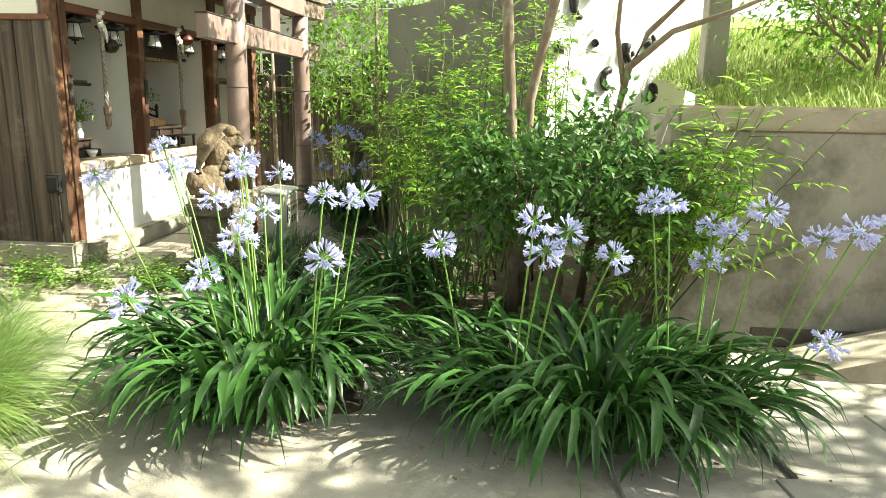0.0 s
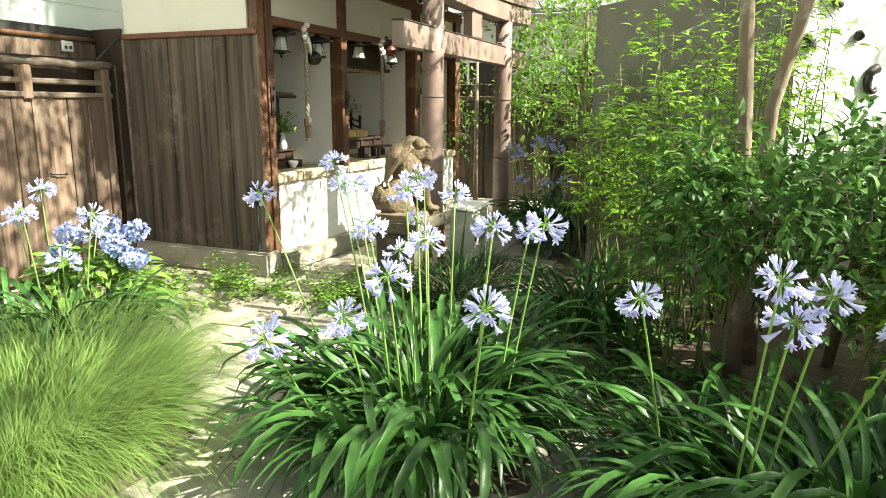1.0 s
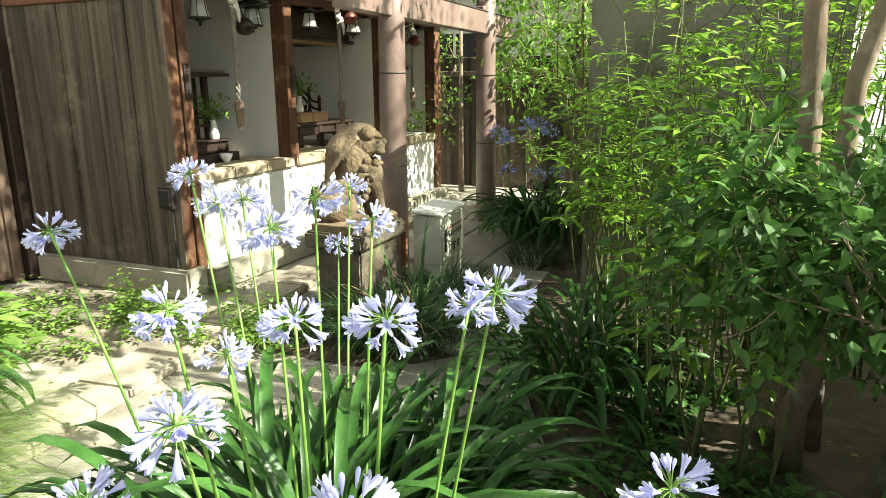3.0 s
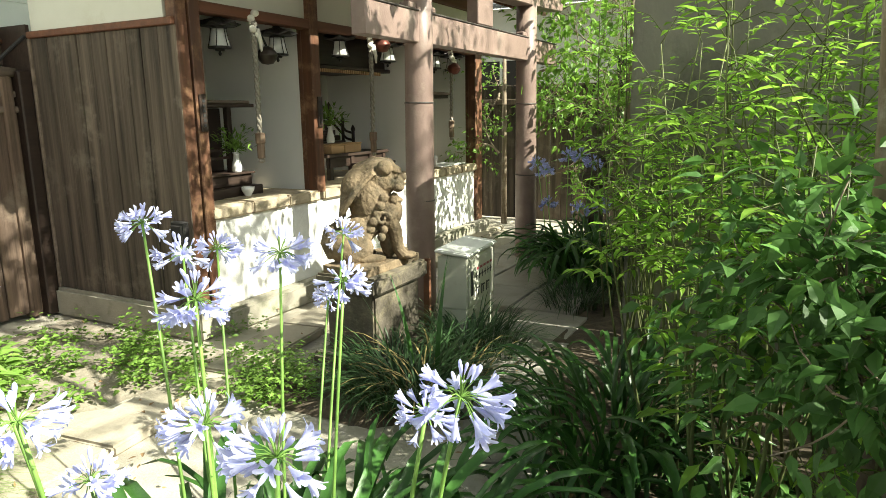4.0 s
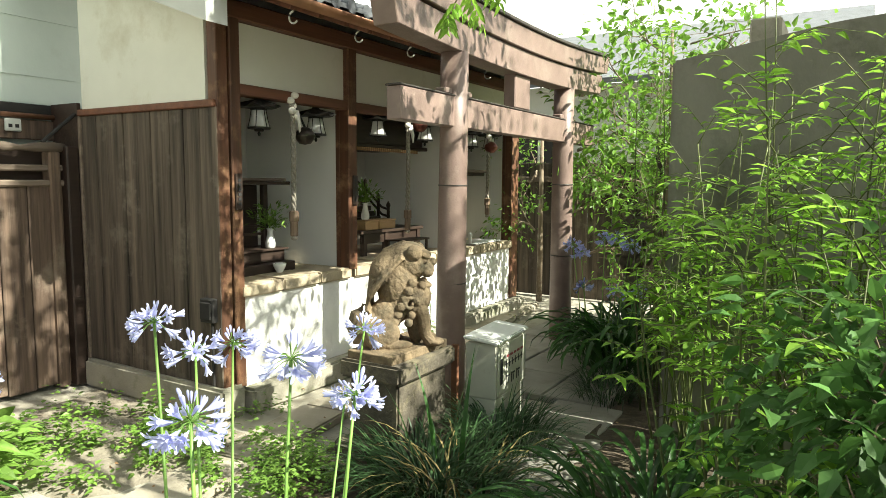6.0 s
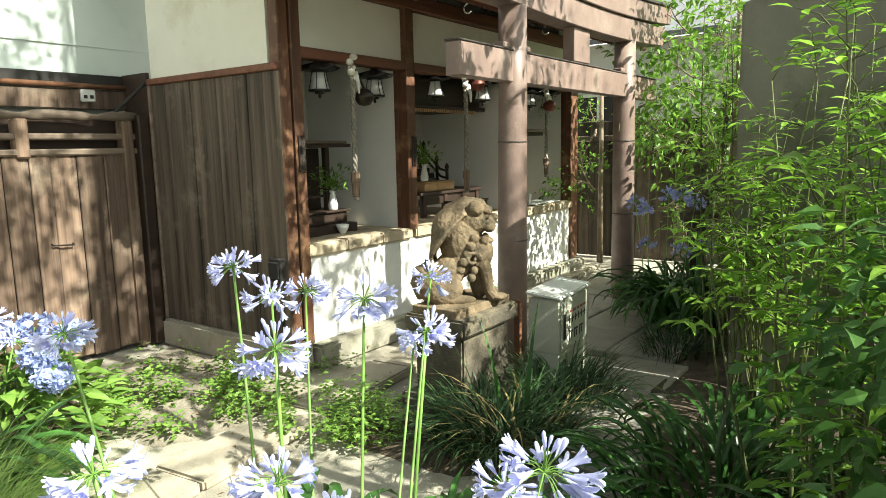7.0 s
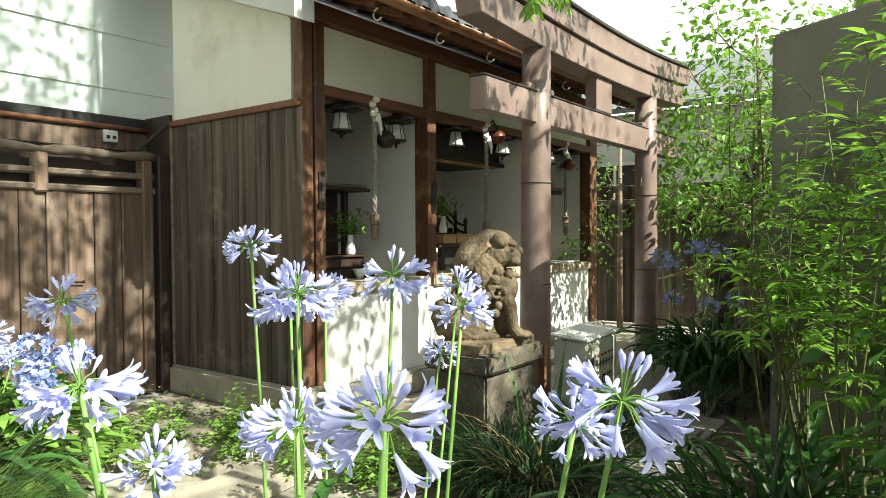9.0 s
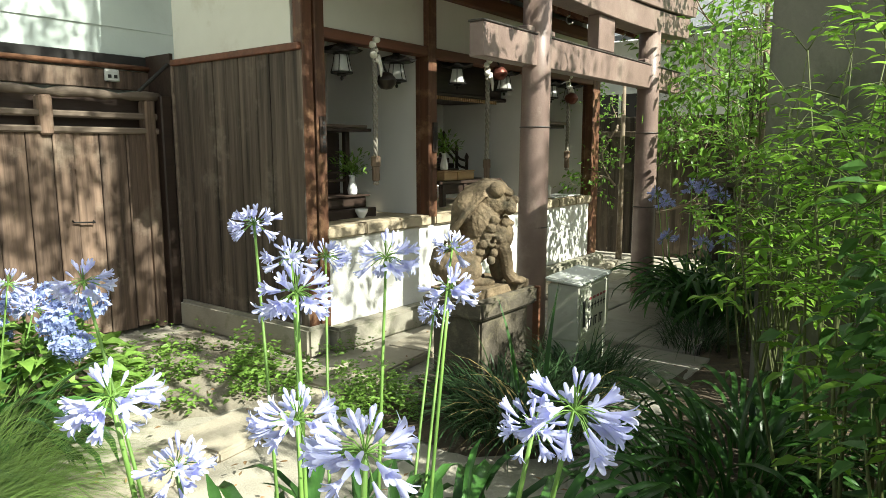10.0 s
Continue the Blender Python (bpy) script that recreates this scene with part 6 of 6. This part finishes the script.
weeds("weed_patch", -3.75, 4.5, 0.72, 0.5, 560, 81, (0.04, 0.22), (0.025, 0.055), weed_leaf, "low sunlit weeds on the soil beside the shrine")
weeds("weed_patch", -2.75, 4.75, 0.42, 0.35, 420, 82, (0.04, 0.2), (0.022, 0.045), weed_leaf, "low weeds in front of the pedestal")
weeds("ground_cover", -0.45, 4.2, 0.6, 0.8, 900, 83, (0.01, 0.1), (0.03, 0.075), camellia_leaf, "dark ground cover on the shaded soil")
weeds("weed_patch", -3.42, 5.5, 0.1, 0.4, 60, 84, (0.02, 0.12), (0.02, 0.04), weed_leaf, "weeds along the sill")
pinnate_shrub("weed_sapling", (-3.45, 7.35), (0.03, 0.05), 3, (0.35, 0.55), 85, "thin weed sapling at the sill", "weed", weed_leaf, (0.06, 0.1), (0.03, 0.05), 0.3)
g = np.random.default_rng(91)
n = 500
P = np.stack([g.uniform(-4.6, 1.2, n), g.uniform(2.2, 6.4, n), g.uniform(0.036, 0.05, n)], 1)
V, F = leaves_mesh(P, g.normal(size=(n, 3)) * (1, 1, 0.1), np.tile((0, 0, 1.0), (n, 1)) + g.normal(0, 0.2, (n, 3)), g.uniform(0.015, 0.05, n), g.uniform(0.008, 0.022, n), 0.05)
tagged(raw("leaf_litter", V, F, dead_leaf, None), "dry fallen leaves on the ground", "leaf litter", kind="stuff")

# violet balloon flower at the edge of the soft grass
bf = thing("balloon_flower", (-1.57, 1.6, 0), "deep violet star-shaped balloon flower", "flower")
part("stem", tube(bmesh.new(), [(-1.62, 1.66, -0.02), (-1.59, 1.62, 0.2), (-1.57, 1.6, 0.32)], 0.003, 6), stem_m, bf, "", True)
bm = bmesh.new()
c = Vector((-1.57, 1.6, 0.33))
mid = bm.verts.new(c - Vector((0.0, -0.01, 0.008)))
rim = []
for i in range(10):
    a = 2 * math.pi * i / 10
    r = 0.034 if i % 2 == 0 else 0.017
    rim.append(bm.verts.new(c + Vector((r * math.cos(a), -0.006, r * math.sin(a)))))
for i in range(10):
    bm.faces.new((mid, rim[i], rim[(i + 1) % 10]))
part("petals", bm, purple, bf)

# ---- boards of the gable wall ----
for i in range(n_boards := 9):
    a, b = edges[i], edges[i + 1] - 0.006
    part("wall_board", bx((a, b, 5.184 + 0.003 * (i % 2), 5.2145, 0.192 - 0.012 * (i % 2), 1.954), bevel=0.004), old_board, s_wall)
